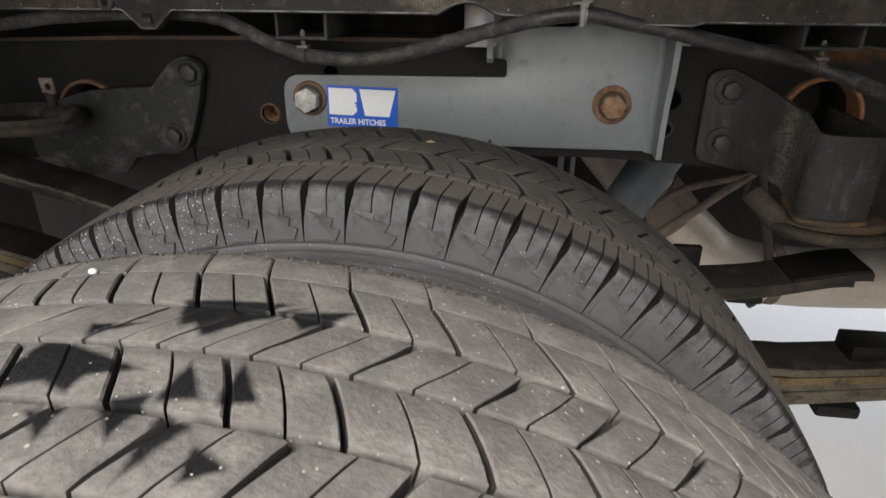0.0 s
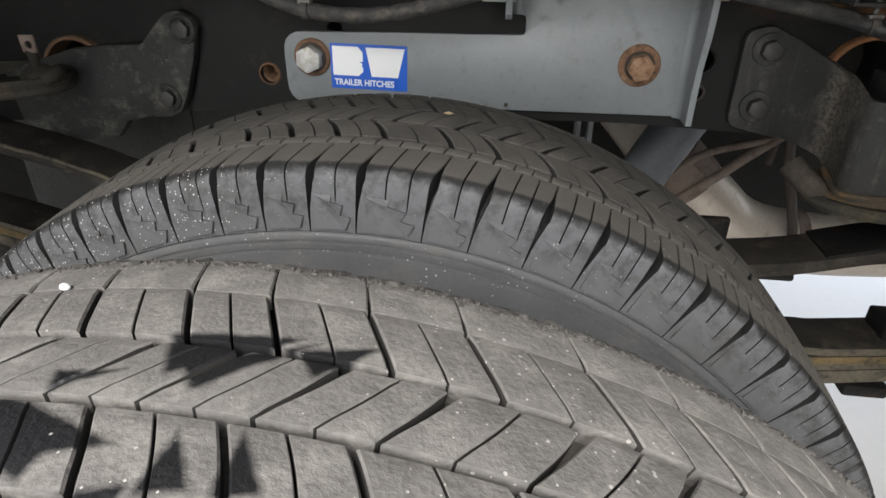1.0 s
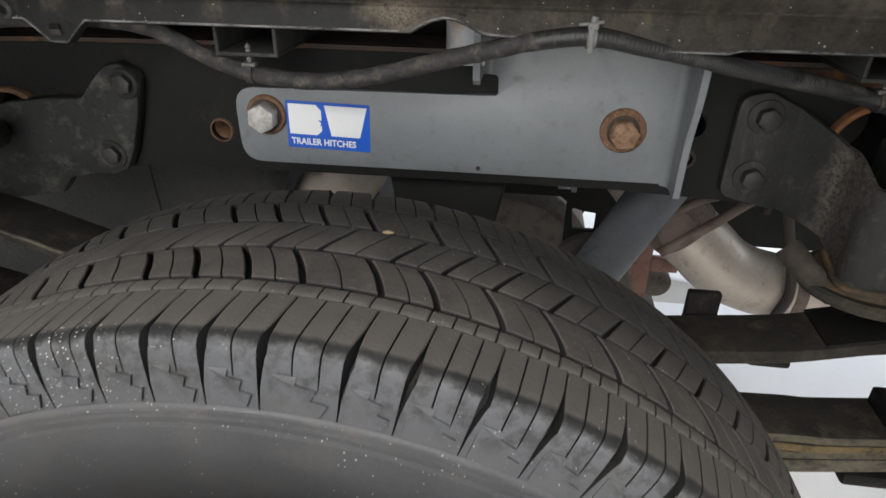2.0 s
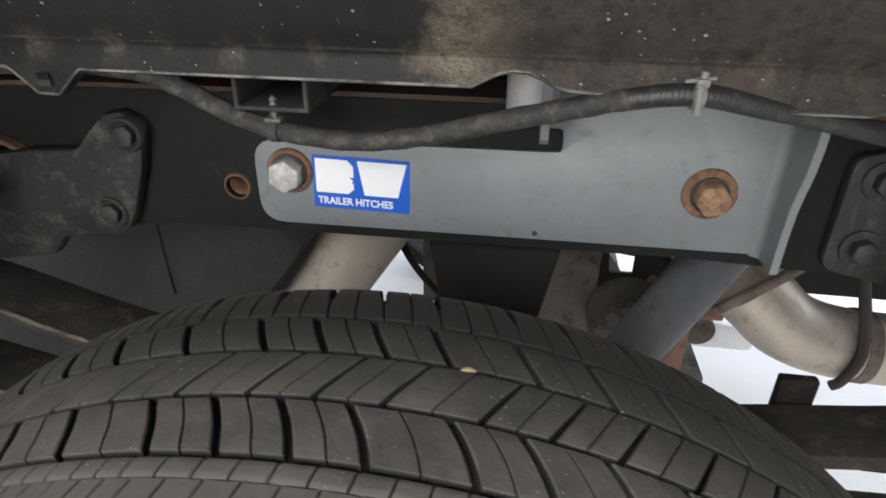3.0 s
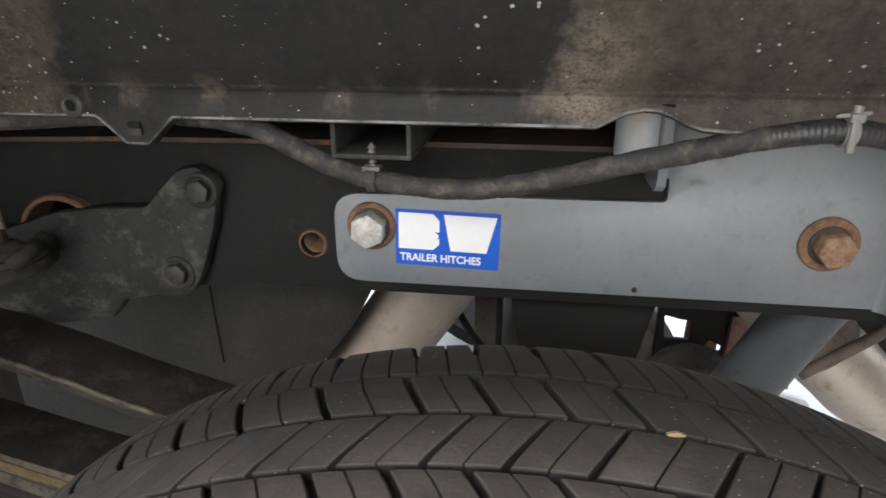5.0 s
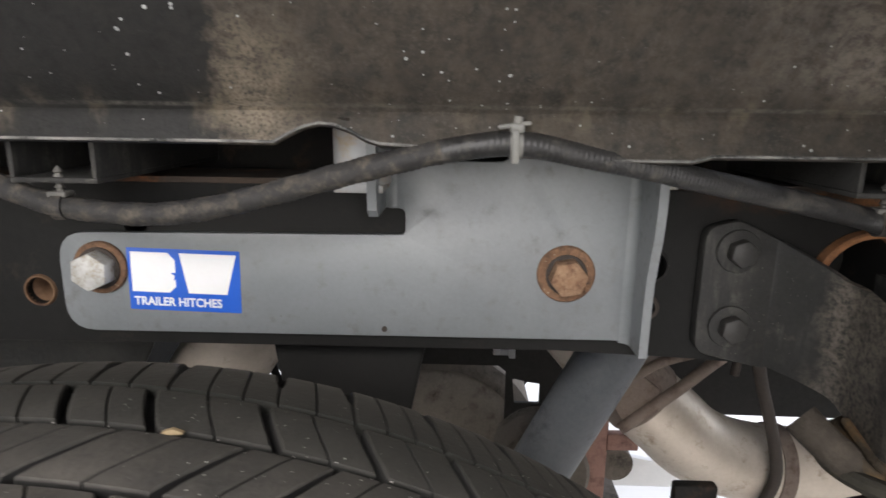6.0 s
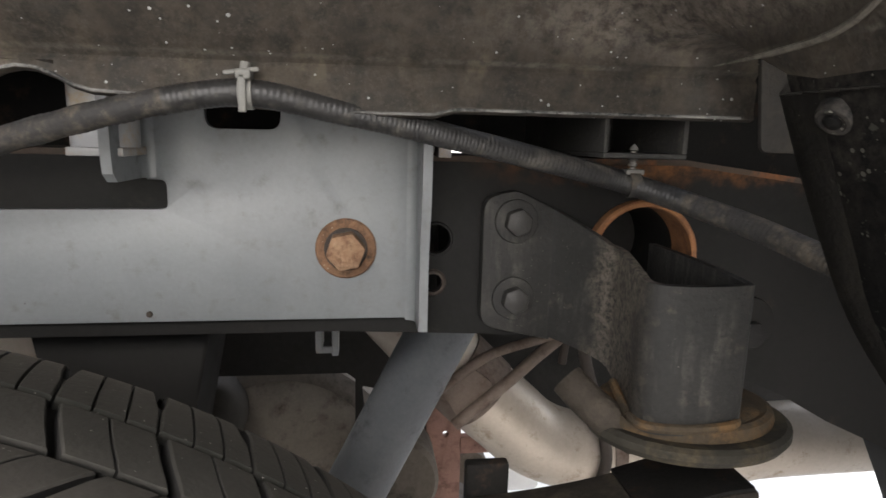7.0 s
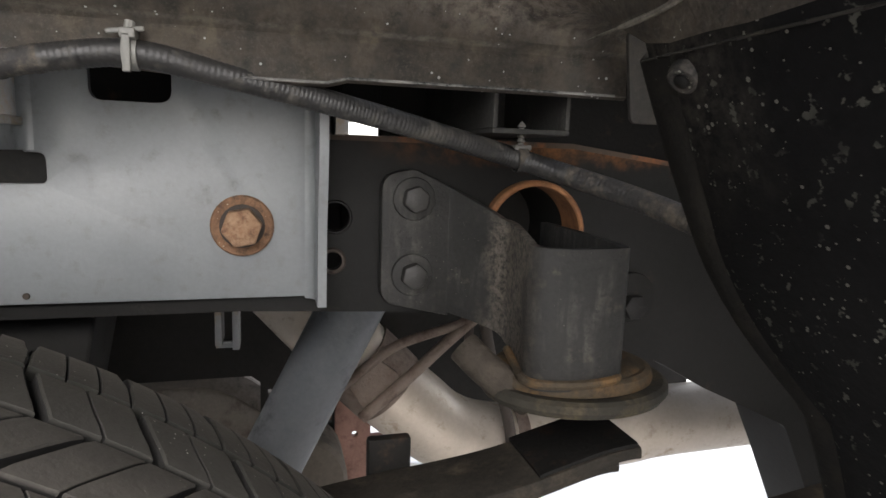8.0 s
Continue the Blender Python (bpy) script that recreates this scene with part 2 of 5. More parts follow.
def wiped_smears(N, L, geo, mix, ramp, math_node, noise_node, colour, rough_src):
    """Glossy black wedges where the dust was wiped off beside the grooves."""
    r, s, y = tread_place(N, L, geo, math_node, RO)
    wob = math_node("MULTIPLY", math_node("SUBTRACT", noise_node(70.0, 3.0), 0.5), 0.0040)
    total = None
    for (s0, y0), (s1, y1), w in SMEARS:
        ln = math.hypot(s1 - s0, y1 - y0)
        us, uy = (s1 - s0) / ln, (y1 - y0) / ln
        ds, dy = math_node("SUBTRACT", s, s0), math_node("SUBTRACT", y, y0)
        along = math_node("ADD", math_node("MULTIPLY", ds, us), math_node("MULTIPLY", dy, uy))
        across = math_node("ABSOLUTE", math_node("ADD", math_node("SUBTRACT", math_node("MULTIPLY", ds, uy), math_node("MULTIPLY", dy, us)), wob), 0.0)
        limit = math_node("MULTIPLY", math_node("SUBTRACT", 1.0, math_node("DIVIDE", along, ln)), w)
        inside = math_node("MULTIPLY", ramp(math_node("SUBTRACT", across, limit), 0.0016, -0.0012), ramp(along, -0.0045, -0.0015))
        total = inside if total is None else math_node("MAXIMUM", total, inside)
    total = math_node("MULTIPLY", total, ramp(noise_node(260.0, 3.0), 0.14, 0.28))
    return mix(total, colour, (0.013, 0.013, 0.014)), math_node("SUBTRACT", rough_src, math_node("MULTIPLY", total, 0.42))


def dust_streaks(N, L, geo, mix, ramp, math_node, noise_node, colour, rough_src):
    """Pale dust running down in streaks and scuffs."""
    mp2 = N.new("ShaderNodeMapping")
    mp2.inputs["Scale"].default_value = (120, 120, 18)
    L.new(geo.outputs["Position"], mp2.inputs["Vector"])
    n2 = N.new("ShaderNodeTexNoise")
    n2.inputs["Scale"].default_value, n2.inputs["Detail"].default_value = 1.0, 5.0
    L.new(mp2.outputs["Vector"], n2.inputs["Vector"])
    amount = math_node("MULTIPLY", ramp(n2.outputs["Fac"], 0.47, 0.70), ramp(noise_node(20.0, 3.0), 0.46, 0.62))
    amount = math_node("MULTIPLY", math_node("MULTIPLY", amount, 0.36), ramp(noise_node(320.0, 3.0), 0.25, 0.6))
    sep = N.new("ShaderNodeSeparateXYZ")
    L.new(geo.outputs["Position"], sep.inputs["Vector"])
    fold = ramp(math_node("ABSOLUTE", math_node("SUBTRACT", sep.outputs["X"], math_node("ADD", 0.4125, math_node("MULTIPLY", math_node("SUBTRACT", noise_node(26.0, 3.0), 0.5), 0.03))), 0.0), 0.016, 0.003)
    fold = math_node("MULTIPLY", fold, math_node("MULTIPLY", ramp(noise_node(210.0, 6.0, 0.75), 0.38, 0.58), math_node("MULTIPLY", ramp(sep.outputs["Z"], 0.815, 0.775), ramp(sep.outputs["Y"], 0.716, 0.732))))
    colour = mix(math_node("MULTIPLY", fold, 0.8), colour, (0.20, 0.172, 0.140))
    return mix(amount, colour, (0.20, 0.187, 0.165)), math_node("ADD", rough_src, math_node("MULTIPLY", amount, 0.25))


def dust_bands(N, L, geo, mix, ramp, math_node, noise_node, colour, rough_src):
    """Brown dried mud at both ends of the wheelhouse wall, with a ragged slanting border, and clean black between."""
    sep = N.new("ShaderNodeSeparateXYZ")
    L.new(geo.outputs["Position"], sep.inputs["Vector"])
    wob = math_node("MULTIPLY", math_node("SUBTRACT", noise_node(26.0, 6.0, 0.65), 0.5), 0.07)
    along = math_node("ADD", sep.outputs["X"], wob)
    x = math_node("ADD", along, math_node("MULTIPLY", math_node("SUBTRACT", sep.outputs["Z"], 0.92), -0.16))
    right = ramp(x, -0.049, -0.040)
    left = ramp(math_node("SUBTRACT", along, math_node("MULTIPLY", math_node("SUBTRACT", sep.outputs["Z"], 0.911), 0.47)), -0.397, -0.408)
    streak = N.new("ShaderNodeTexNoise")
    st = N.new("ShaderNodeMapping")
    st.inputs["Scale"].default_value = (30, 8, 11)
    L.new(geo.outputs["Position"], st.inputs["Vector"])
    L.new(st.outputs["Vector"], streak.inputs["Vector"])
    streak.inputs["Scale"].default_value, streak.inputs["Detail"].default_value = 1.0, 5.0
    amount = math_node("MULTIPLY", math_node("MAXIMUM", right, left), math_node("ADD", 0.35, math_node("MULTIPLY", ramp(streak.outputs["Fac"], 0.25, 0.75), 0.65)))
    amount = math_node("MULTIPLY", amount, ramp(noise_node(90.0, 4.0), 0.2, 0.6))
    colour = mix(amount, colour, (0.125, 0.103, 0.080))
    off = math_node("ABSOLUTE", math_node("SUBTRACT", sep.outputs["Z"], 0.905), 0.0)
    drips = math_node("MULTIPLY", ramp(off, 0.018, 0.002), ramp(streak.outputs["Fac"], 0.52, 0.62))
    drips = math_node("MULTIPLY", math_node("MULTIPLY", drips, 0.55), ramp(noise_node(160.0, 3.0), 0.3, 0.6))
    near = math_node("MULTIPLY", ramp(math_node("ABSOLUTE", math_node("SUBTRACT", x, -0.022), 0.0), 0.050, 0.008), math_node("MULTIPLY", right, ramp(sep.outputs["Z"], 0.975, 0.935)))
    near = math_node("MULTIPLY", near, math_node("MULTIPLY", ramp(noise_node(420.0, 3.0), 0.30, 0.54), ramp(noise_node(60.0, 5.0, 0.7), 0.28, 0.54)))
    colour = mix(near, colour, (0.36, 0.30, 0.225))
    near_l = math_node("MULTIPLY", ramp(math_node("ABSOLUTE", math_node("ADD", x, 0.445), 0.0), 0.07, 0.015), left)
    near_l = math_node("MULTIPLY", near_l, math_node("MULTIPLY", ramp(noise_node(400.0, 3.0), 0.36, 0.62), ramp(noise_node(55.0, 3.0), 0.34, 0.62)))
    colour = mix(math_node("MULTIPLY", near_l, 0.8), colour, (0.24, 0.195, 0.14))
    crease = math_node("ABSOLUTE", math_node("SUBTRACT", sep.outputs["Z"], 0.9100), 0.0)
    crease = math_node("MULTIPLY", ramp(crease, 0.0018, 0.0006), math_node("MULTIPLY", ramp(noise_node(45.0, 5.0), 0.38, 0.68), ramp(noise_node(240.0, 3.0), 0.25, 0.6)))
    colour = mix(math_node("MULTIPLY", crease, 0.55), colour, (0.30, 0.28, 0.24))
    fine_streak = N.new("ShaderNodeTexNoise")
    fm = N.new("ShaderNodeMapping")
    fm.inputs["Scale"].default_value = (26, 60, 160)
    L.new(geo.outputs["Position"], fm.inputs["Vector"])
    L.new(fm.outputs["Vector"], fine_streak.inputs["Vector"])
    fine_streak.inputs["Scale"].default_value, fine_streak.inputs["Detail"].default_value = 1.0, 4.0
    field = math_node("ADD", math_node("MULTIPLY", math_node("MAXIMUM", right, left), 0.88), 0.12)
    colour = mix(math_node("MULTIPLY", math_node("MULTIPLY", ramp(fine_streak.outputs["Fac"], 0.56, 0.74), 0.35), field), colour, (0.10, 0.093, 0.082))
    mottle = math_node("MULTIPLY", ramp(noise_node(120.0, 6.0, 0.75), 0.40, 0.66), ramp(streak.outputs["Fac"], 0.30, 0.62))
    colour = mix(math_node("MULTIPLY", math_node("MULTIPLY", mottle, 0.7), field), colour, (0.150, 0.128, 0.104))
    dark = ramp(noise_node(70.0, 5.0, 0.7), 0.50, 0.30)
    colour = mix(math_node("MULTIPLY", dark, 0.55), colour, (0.024, 0.023, 0.022))
    gritty = math_node("MULTIPLY", ramp(noise_node(330.0, 4.0, 0.7), 0.50, 0.66), ramp(noise_node(34.0, 4.0), 0.35, 0.65))
    colour = mix(math_node("MULTIPLY", math_node("MULTIPLY", gritty, 0.45), field), colour, (0.19, 0.165, 0.135))
    caked = math_node("MULTIPLY", ramp(math_node("ADD", sep.outputs["X"], wob), 0.25, 0.37), ramp(sep.outputs["Z"], 0.912, 0.930))
    caked = math_node("MULTIPLY", caked, math_node("MULTIPLY", ramp(noise_node(130.0, 6.0, 0.75), 0.40, 0.60), ramp(streak.outputs["Fac"], 0.28, 0.55)))
    colour = mix(math_node("MULTIPLY", caked, 0.8), colour, (0.27, 0.235, 0.20))
    return mix(drips, colour, (0.26, 0.215, 0.155)), math_node("ADD", rough_src, math_node("MULTIPLY", amount, 0.3))


M = {}
M["body"] = surface("dark_body_paint", (0.03, 0.03, 0.032), (0.04, 0.04, 0.042), 0.3, scale=4, grain=200, bump=0.02)
M["ground"] = surface("concrete", (0.82, 0.80, 0.77), (0.88, 0.865, 0.84), 0.85, scale=1.2, grain=60, bump=0.1)
M["plate"] = surface("grey_powder_coat", (0.155, 0.166, 0.172), (0.198, 0.210, 0.217), 0.42, scale=14, grain=300, bump=0.05,
                     dirt=(0.148, 0.150, 0.148), dirt_amount=0.22, dirt_scale=60, rough_var=0.2, specks=(0.09, 0.085, 0.08), speck_scale=70, speck_size=0.07, speck_share=0.5)
M["tube_grey"] = surface("pale_grey_paint", (0.30, 0.31, 0.32), (0.38, 0.385, 0.385), 0.45, scale=30, grain=200, bump=0.05,
                         dirt=(0.35, 0.26, 0.15), dirt_amount=0.35, dirt_scale=30)


def rail_blotches(N, L, geo, mix, ramp, math_node, noise_node, colour, rough_src):
    """Orange rust breaking through the wax by the top edge, behind the bracket."""
    sep = N.new("ShaderNodeSeparateXYZ")
    L.new(geo.outputs["Position"], sep.inputs["Vector"])
    along = math_node("MULTIPLY", ramp(sep.outputs["X"], 0.30, 0.40), ramp(sep.outputs["X"], 0.66, 0.56))
    edge = ramp(math_node("ADD", sep.outputs["Z"], math_node("MULTIPLY", math_node("SUBTRACT", noise_node(30.0, 5.0), 0.5), 0.05)), 0.824, 0.842)
    amount = math_node("MULTIPLY", math_node("MULTIPLY", along, edge), ramp(noise_node(40.0, 5.0, 0.7), 0.36, 0.56))
    return mix(math_node("MULTIPLY", amount, 0.75), colour, (0.19, 0.080, 0.028)), rough_src


M["rail"] = surface("black_chassis_wax", (0.0102, 0.0102, 0.0098), (0.0170, 0.0165, 0.0158), 0.6, specular=0.12, scale=9, grain=160, bump=0.12,
                    dirt=(0.040, 0.034, 0.028), dirt_amount=0.06, dirt_scale=24, extra=rail_blotches)
M["rail_rust"] = surface("rusted_flange", (0.035, 0.028, 0.022), (0.075, 0.05, 0.035), 0.8, scale=12, grain=140, bump=0.3,
                         dirt=(0.22, 0.085, 0.032), dirt_amount=0.26, dirt_scale=22, stretch=(1, 1, 1))
M["rust"] = surface("orange_rust", (0.19, 0.075, 0.030), (0.30, 0.14, 0.060), 0.85, scale=40, grain=300, bump=0.4,
                    dirt=(0.12, 0.055, 0.03), dirt_amount=0.4, dirt_scale=60)
M["rust_pale"] = surface("pale_dusty_rust", (0.27, 0.175, 0.10), (0.38, 0.27, 0.17), 0.85, scale=60, grain=350, bump=0.35,
                         dirt=(0.24, 0.11, 0.05), dirt_amount=0.4, dirt_scale=90)
M["washer_dull"] = surface("dull_rusted_washer", (0.12, 0.062, 0.034), (0.22, 0.125, 0.072), 0.9, scale=110, grain=300, bump=0.7, fine_mix=0.5, dirt=(0.045, 0.027, 0.019), dirt_amount=0.40, dirt_scale=120, specks=(0.34, 0.28, 0.20), speck_scale=300, speck_size=0.3, speck_share=0.4)
M["rust_caked"] = surface("caked_rust", (0.20, 0.105, 0.055), (0.33, 0.22, 0.14), 0.9, scale=90, grain=400, bump=0.7, dirt=(0.12, 0.06, 0.035), dirt_amount=0.42, dirt_scale=130)
M["rust_brown"] = surface("brown_rust", (0.095, 0.050, 0.026), (0.155, 0.088, 0.046), 0.85, scale=30, grain=250, bump=0.35,
                          dirt=(0.07, 0.035, 0.025), dirt_amount=0.3, dirt_scale=50)
M["zinc"] = surface("dusty_zinc", (0.40, 0.40, 0.385), (0.56, 0.56, 0.54), 0.5, metal=0.3, scale=60, grain=400, bump=0.1,
                    dirt=(0.30, 0.26, 0.20), dirt_amount=0.42, dirt_scale=110)
M["cast"] = surface("black_cast_iron", (0.012, 0.012, 0.012), (0.022, 0.0215, 0.021), 0.6, scale=22, grain=260, bump=0.3, specular=0.15,
                    dirt=(0.045, 0.04, 0.034), dirt_amount=0.2, dirt_scale=18)
M["cast_dusty"] = surface("dust_streaked_cast_iron", (0.0215, 0.0215, 0.021), (0.039, 0.038, 0.036), 0.6, scale=22, grain=260, bump=0.35, specular=0.2,
                    dirt=(0.085, 0.075, 0.062), dirt_amount=0.08, dirt_scale=60, extra=dust_streaks, specks=(0.16, 0.15, 0.13), speck_scale=300, speck_size=0.15, speck_share=0.40)
M["wing"] = surface("dusty_black_cast_iron", (0.018, 0.0185, 0.0175), (0.038, 0.038, 0.035), 0.6, scale=40, grain=260, bump=0.4, specular=0.18,
                    dirt=(0.095, 0.090, 0.076), dirt_amount=0.3, dirt_scale=32, specks=(0.13, 0.12, 0.10), speck_scale=160, speck_size=0.16)
M["cup"] = surface("mud_caked_iron", (0.020, 0.019, 0.016), (0.046, 0.042, 0.033), 0.8, scale=30, grain=220, bump=0.5, specular=0.2,
                   dirt=(0.085, 0.068, 0.043), dirt_amount=0.34, dirt_scale=34)
M["cup_rust"] = surface("mud_and_rust_on_iron", (0.040, 0.033, 0.025), (0.085, 0.066, 0.045), 0.85, scale=34, grain=260, bump=0.5, specular=0.15,
                        dirt=(0.14, 0.085, 0.04), dirt_amount=0.38, dirt_scale=24)
M["bolt_grey"] = surface("dusty_bolt_steel", (0.024, 0.023, 0.022), (0.045, 0.043, 0.040), 0.55, metal=0.2, scale=60, grain=300, bump=0.2, dirt=(0.02, 0.019, 0.018), dirt_amount=0.3, dirt_scale=60)
M["leg"] = surface("dusty_brown_iron", (0.026, 0.022, 0.018), (0.072, 0.060, 0.048), 0.85, scale=70, grain=260, bump=0.5, specular=0.2, dirt=(0.03, 0.025, 0.02), dirt_amount=0.4, dirt_scale=40)
M["rust_pink"] = surface("pinkish_brown_rust", (0.17, 0.088, 0.068), (0.26, 0.145, 0.115), 0.8, scale=30, grain=250, bump=0.35, dirt=(0.10, 0.05, 0.04), dirt_amount=0.35, dirt_scale=40)
M["rod"] = surface("brownish_rusted_rod", (0.105, 0.078, 0.062), (0.18, 0.14, 0.115), 0.8, scale=30, grain=250, bump=0.35, dirt=(0.07, 0.045, 0.035), dirt_amount=0.4, dirt_scale=40)
M["liner"] = surface("black_wheelhouse_coat", (0.030, 0.030, 0.0291), (0.047, 0.0461, 0.0442), 0.55, scale=10, grain=200, bump=0.45,
                     specks=(0.55, 0.55, 0.53), speck_scale=190, speck_size=0.26, speck_share=0.52, extra=dust_bands, specular=0.35)


def mud_smudges(N, L, geo, mix, ramp, math_node, noise_node, colour, rough_src):
    """Dust rubbed over the upper inner corner, and soft grey-green splashes of mud all over."""
    sep = N.new("ShaderNodeSeparateXYZ")
    L.new(geo.outputs["Position"], sep.inputs["Vector"])
    wob = math_node("MULTIPLY", math_node("SUBTRACT", noise_node(24.0, 5.0), 0.5), 0.10)
    corner = math_node("MULTIPLY", ramp(math_node("ADD", sep.outputs["Z"], wob), 0.80, 0.88), ramp(math_node("ADD", sep.outputs["Y"], wob), 0.545, 0.60))
    corner = math_node("MULTIPLY", corner, ramp(noise_node(110.0, 6.0, 0.72), 0.36, 0.62))
    colour = mix(math_node("MULTIPLY", corner, 0.8), colour, (0.085, 0.076, 0.066))
    splash = math_node("MULTIPLY", ramp(noise_node(135.0, 3.0, 0.55), 0.625, 0.665), ramp(noise_node(28.0, 3.0), 0.38, 0.54))
    return mix(math_node("MULTIPLY", splash, 0.8), colour, (0.135, 0.135, 0.115)), rough_src


M["flap"] = surface("black_moulded_plastic", (0.012, 0.0118, 0.0122), (0.020, 0.0196, 0.020), 0.7, scale=12, grain=160, bump=0.3,
                    specks=(0.20, 0.195, 0.17), speck_scale=230, speck_size=0.32, speck_share=0.25, specular=0.15, extra=mud_smudges)
M["dusty_ridge"] = surface("pale_dust_on_a_ridge", (0.09, 0.082, 0.07), (0.17, 0.155, 0.13), 0.85, specular=0.15, scale=50, grain=260, bump=0.3, dirt=(0.035, 0.033, 0.03), dirt_amount=0.4, dirt_scale=60)
M["flap_edge"] = surface("dusty_moulded_plastic", (0.022, 0.021, 0.020), (0.042, 0.039, 0.035), 0.8, specular=0.15, scale=20, grain=220, bump=0.4,
                         dirt=(0.05, 0.045, 0.037), dirt_amount=0.35, dirt_scale=40, specks=(0.3, 0.28, 0.25), speck_scale=140, speck_size=0.12)
M["worn"] = surface("scuffed_edge", (0.16, 0.155, 0.145), (0.30, 0.29, 0.27), 0.7, scale=60, grain=300, bump=0.2, dirt=(0.03, 0.03, 0.03), dirt_amount=0.6, dirt_scale=25)
M["hose"] = surface("black_loom_tape", (0.022, 0.022, 0.0225), (0.040, 0.038, 0.036), 0.65, specular=0.3, scale=30, grain=260, bump=0.45,
                    dirt=(0.105, 0.090, 0.072), dirt_amount=0.42, dirt_scale=70)
M["hose_ribbed"] = surface("black_convoluted_plastic", (0.016, 0.016, 0.0165), (0.028, 0.027, 0.026), 0.45, scale=30, grain=260, bump=0.2, dirt=(0.085, 0.078, 0.066), dirt_amount=0.28, dirt_scale=70)
M["clip"] = surface("grey_nylon", (0.14, 0.14, 0.131), (0.225, 0.22, 0.20), 0.6, scale=60, grain=300, bump=0.1)
M["clip_dark"] = surface("dark_grey_nylon", (0.085, 0.082, 0.075), (0.16, 0.152, 0.135), 0.65, scale=60, grain=300, bump=0.2)
M["steel"] = surface("tan_aluminised_steel", (0.40, 0.35, 0.29), (0.53, 0.47, 0.40), 0.45, metal=0.4, scale=12, grain=140, bump=0.15,
                     dirt=(0.24, 0.18, 0.125), dirt_amount=0.16, dirt_scale=34)
M["shock"] = surface("blue_grey_shock_paint", (0.060, 0.066, 0.073), (0.098, 0.105, 0.114), 0.5, scale=26, grain=200, bump=0.2,
                     dirt=(0.048, 0.050, 0.053), dirt_amount=0.2, dirt_scale=34)
M["leaf"] = surface("dusty_spring_steel", (0.017, 0.0155, 0.014), (0.042, 0.037, 0.031), 0.8, specular=0.12, scale=30, grain=220, bump=0.4,
                    dirt=(0.075, 0.062, 0.047), dirt_amount=0.30, dirt_scale=26)
M["rod_dark"] = surface("dark_brown_rusted_rod", (0.030, 0.024, 0.020), (0.052, 0.040, 0.033), 0.85, scale=30, grain=250, bump=0.35)
M["bracket_tan"] = surface("tan_dusty_casting", (0.125, 0.110, 0.092), (0.195, 0.172, 0.147), 0.85, specular=0.2, scale=18, grain=180, bump=0.4, dirt=(0.06, 0.048, 0.04), dirt_amount=0.3, dirt_scale=22)
M["leaf_edge"] = surface("scuffed_spring_edge", (0.055, 0.048, 0.036), (0.135, 0.118, 0.088), 0.8, specular=0.12, scale=40, grain=200, bump=0.3,
                         dirt=(0.030, 0.027, 0.024), dirt_amount=0.42, dirt_scale=44)
M["leaf_rusty_edge"] = surface("yellowed_spring_edge", (0.085, 0.062, 0.030), (0.175, 0.130, 0.066), 0.85, specular=0.12, scale=36, grain=220, bump=0.4,
                              dirt=(0.035, 0.030, 0.024), dirt_amount=0.36, dirt_scale=40)
# black rubber; also painted on pieces that stand for dark voids and holes
M["pad"] = surface("black_rubber_and_voids", (0.007, 0.007, 0.007), (0.013, 0.012, 0.011), 0.65, specular=0.15, scale=30, grain=200, bump=0.35,
                   dirt=(0.045, 0.030, 0.022), dirt_amount=0.2, dirt_scale=40)
M["axle"] = surface("dusty_axle_iron", (0.085, 0.074, 0.062), (0.145, 0.125, 0.104), 0.8, specular=0.2, scale=14, grain=160, bump=0.3,
                    dirt=(0.03, 0.026, 0.022), dirt_amount=0.4, dirt_scale=14)
M["axle_dark"] = surface("dark_axle_iron", (0.030, 0.027, 0.023), (0.055, 0.048, 0.041), 0.8, specular=0.15, scale=14, grain=160, bump=0.3)
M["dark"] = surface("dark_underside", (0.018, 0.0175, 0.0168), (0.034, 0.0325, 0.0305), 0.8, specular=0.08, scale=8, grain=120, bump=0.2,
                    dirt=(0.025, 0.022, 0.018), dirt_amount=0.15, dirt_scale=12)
M["shield"] = surface("dusty_dark_sheet_metal", (0.0175, 0.0175, 0.0166), (0.036, 0.0352, 0.0327), 0.5, specular=0.3, scale=22, grain=150, bump=0.5,
                      dirt=(0.055, 0.052, 0.045), dirt_amount=0.25, dirt_scale=24)
M["blue"] = surface("blue_vinyl", (0.018, 0.10, 0.50), (0.022, 0.115, 0.54), 0.35, scale=30, grain=300, bump=0.0)
M["white"] = surface("white_vinyl", (0.78, 0.78, 0.78), (0.82, 0.82, 0.82), 0.4, scale=30, grain=300, bump=0.0)
M["white_metal"] = surface("white_painted_metal", (0.66, 0.66, 0.66), (0.74, 0.74, 0.73), 0.5, scale=20, grain=200, bump=0.05)
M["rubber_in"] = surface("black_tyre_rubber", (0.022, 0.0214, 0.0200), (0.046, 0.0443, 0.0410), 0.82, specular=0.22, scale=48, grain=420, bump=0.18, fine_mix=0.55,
                         dirt=(0.062, 0.058, 0.052), dirt_amount=0.34, dirt_scale=30, specks=(0.36, 0.35, 0.33), speck_scale=400, speck_size=0.17, speck_share=0.42, extra=shoulder_wear_and_shade)
dusty = M["rubber_in"].node_tree.nodes["Principled BSDF"]
dusty.inputs["Sheen Weight"].default_value, dusty.inputs["Sheen Roughness"].default_value = 0.038, 0.45
dusty.inputs["Sheen Tint"].default_value = (0.80, 0.72, 0.63, 1)
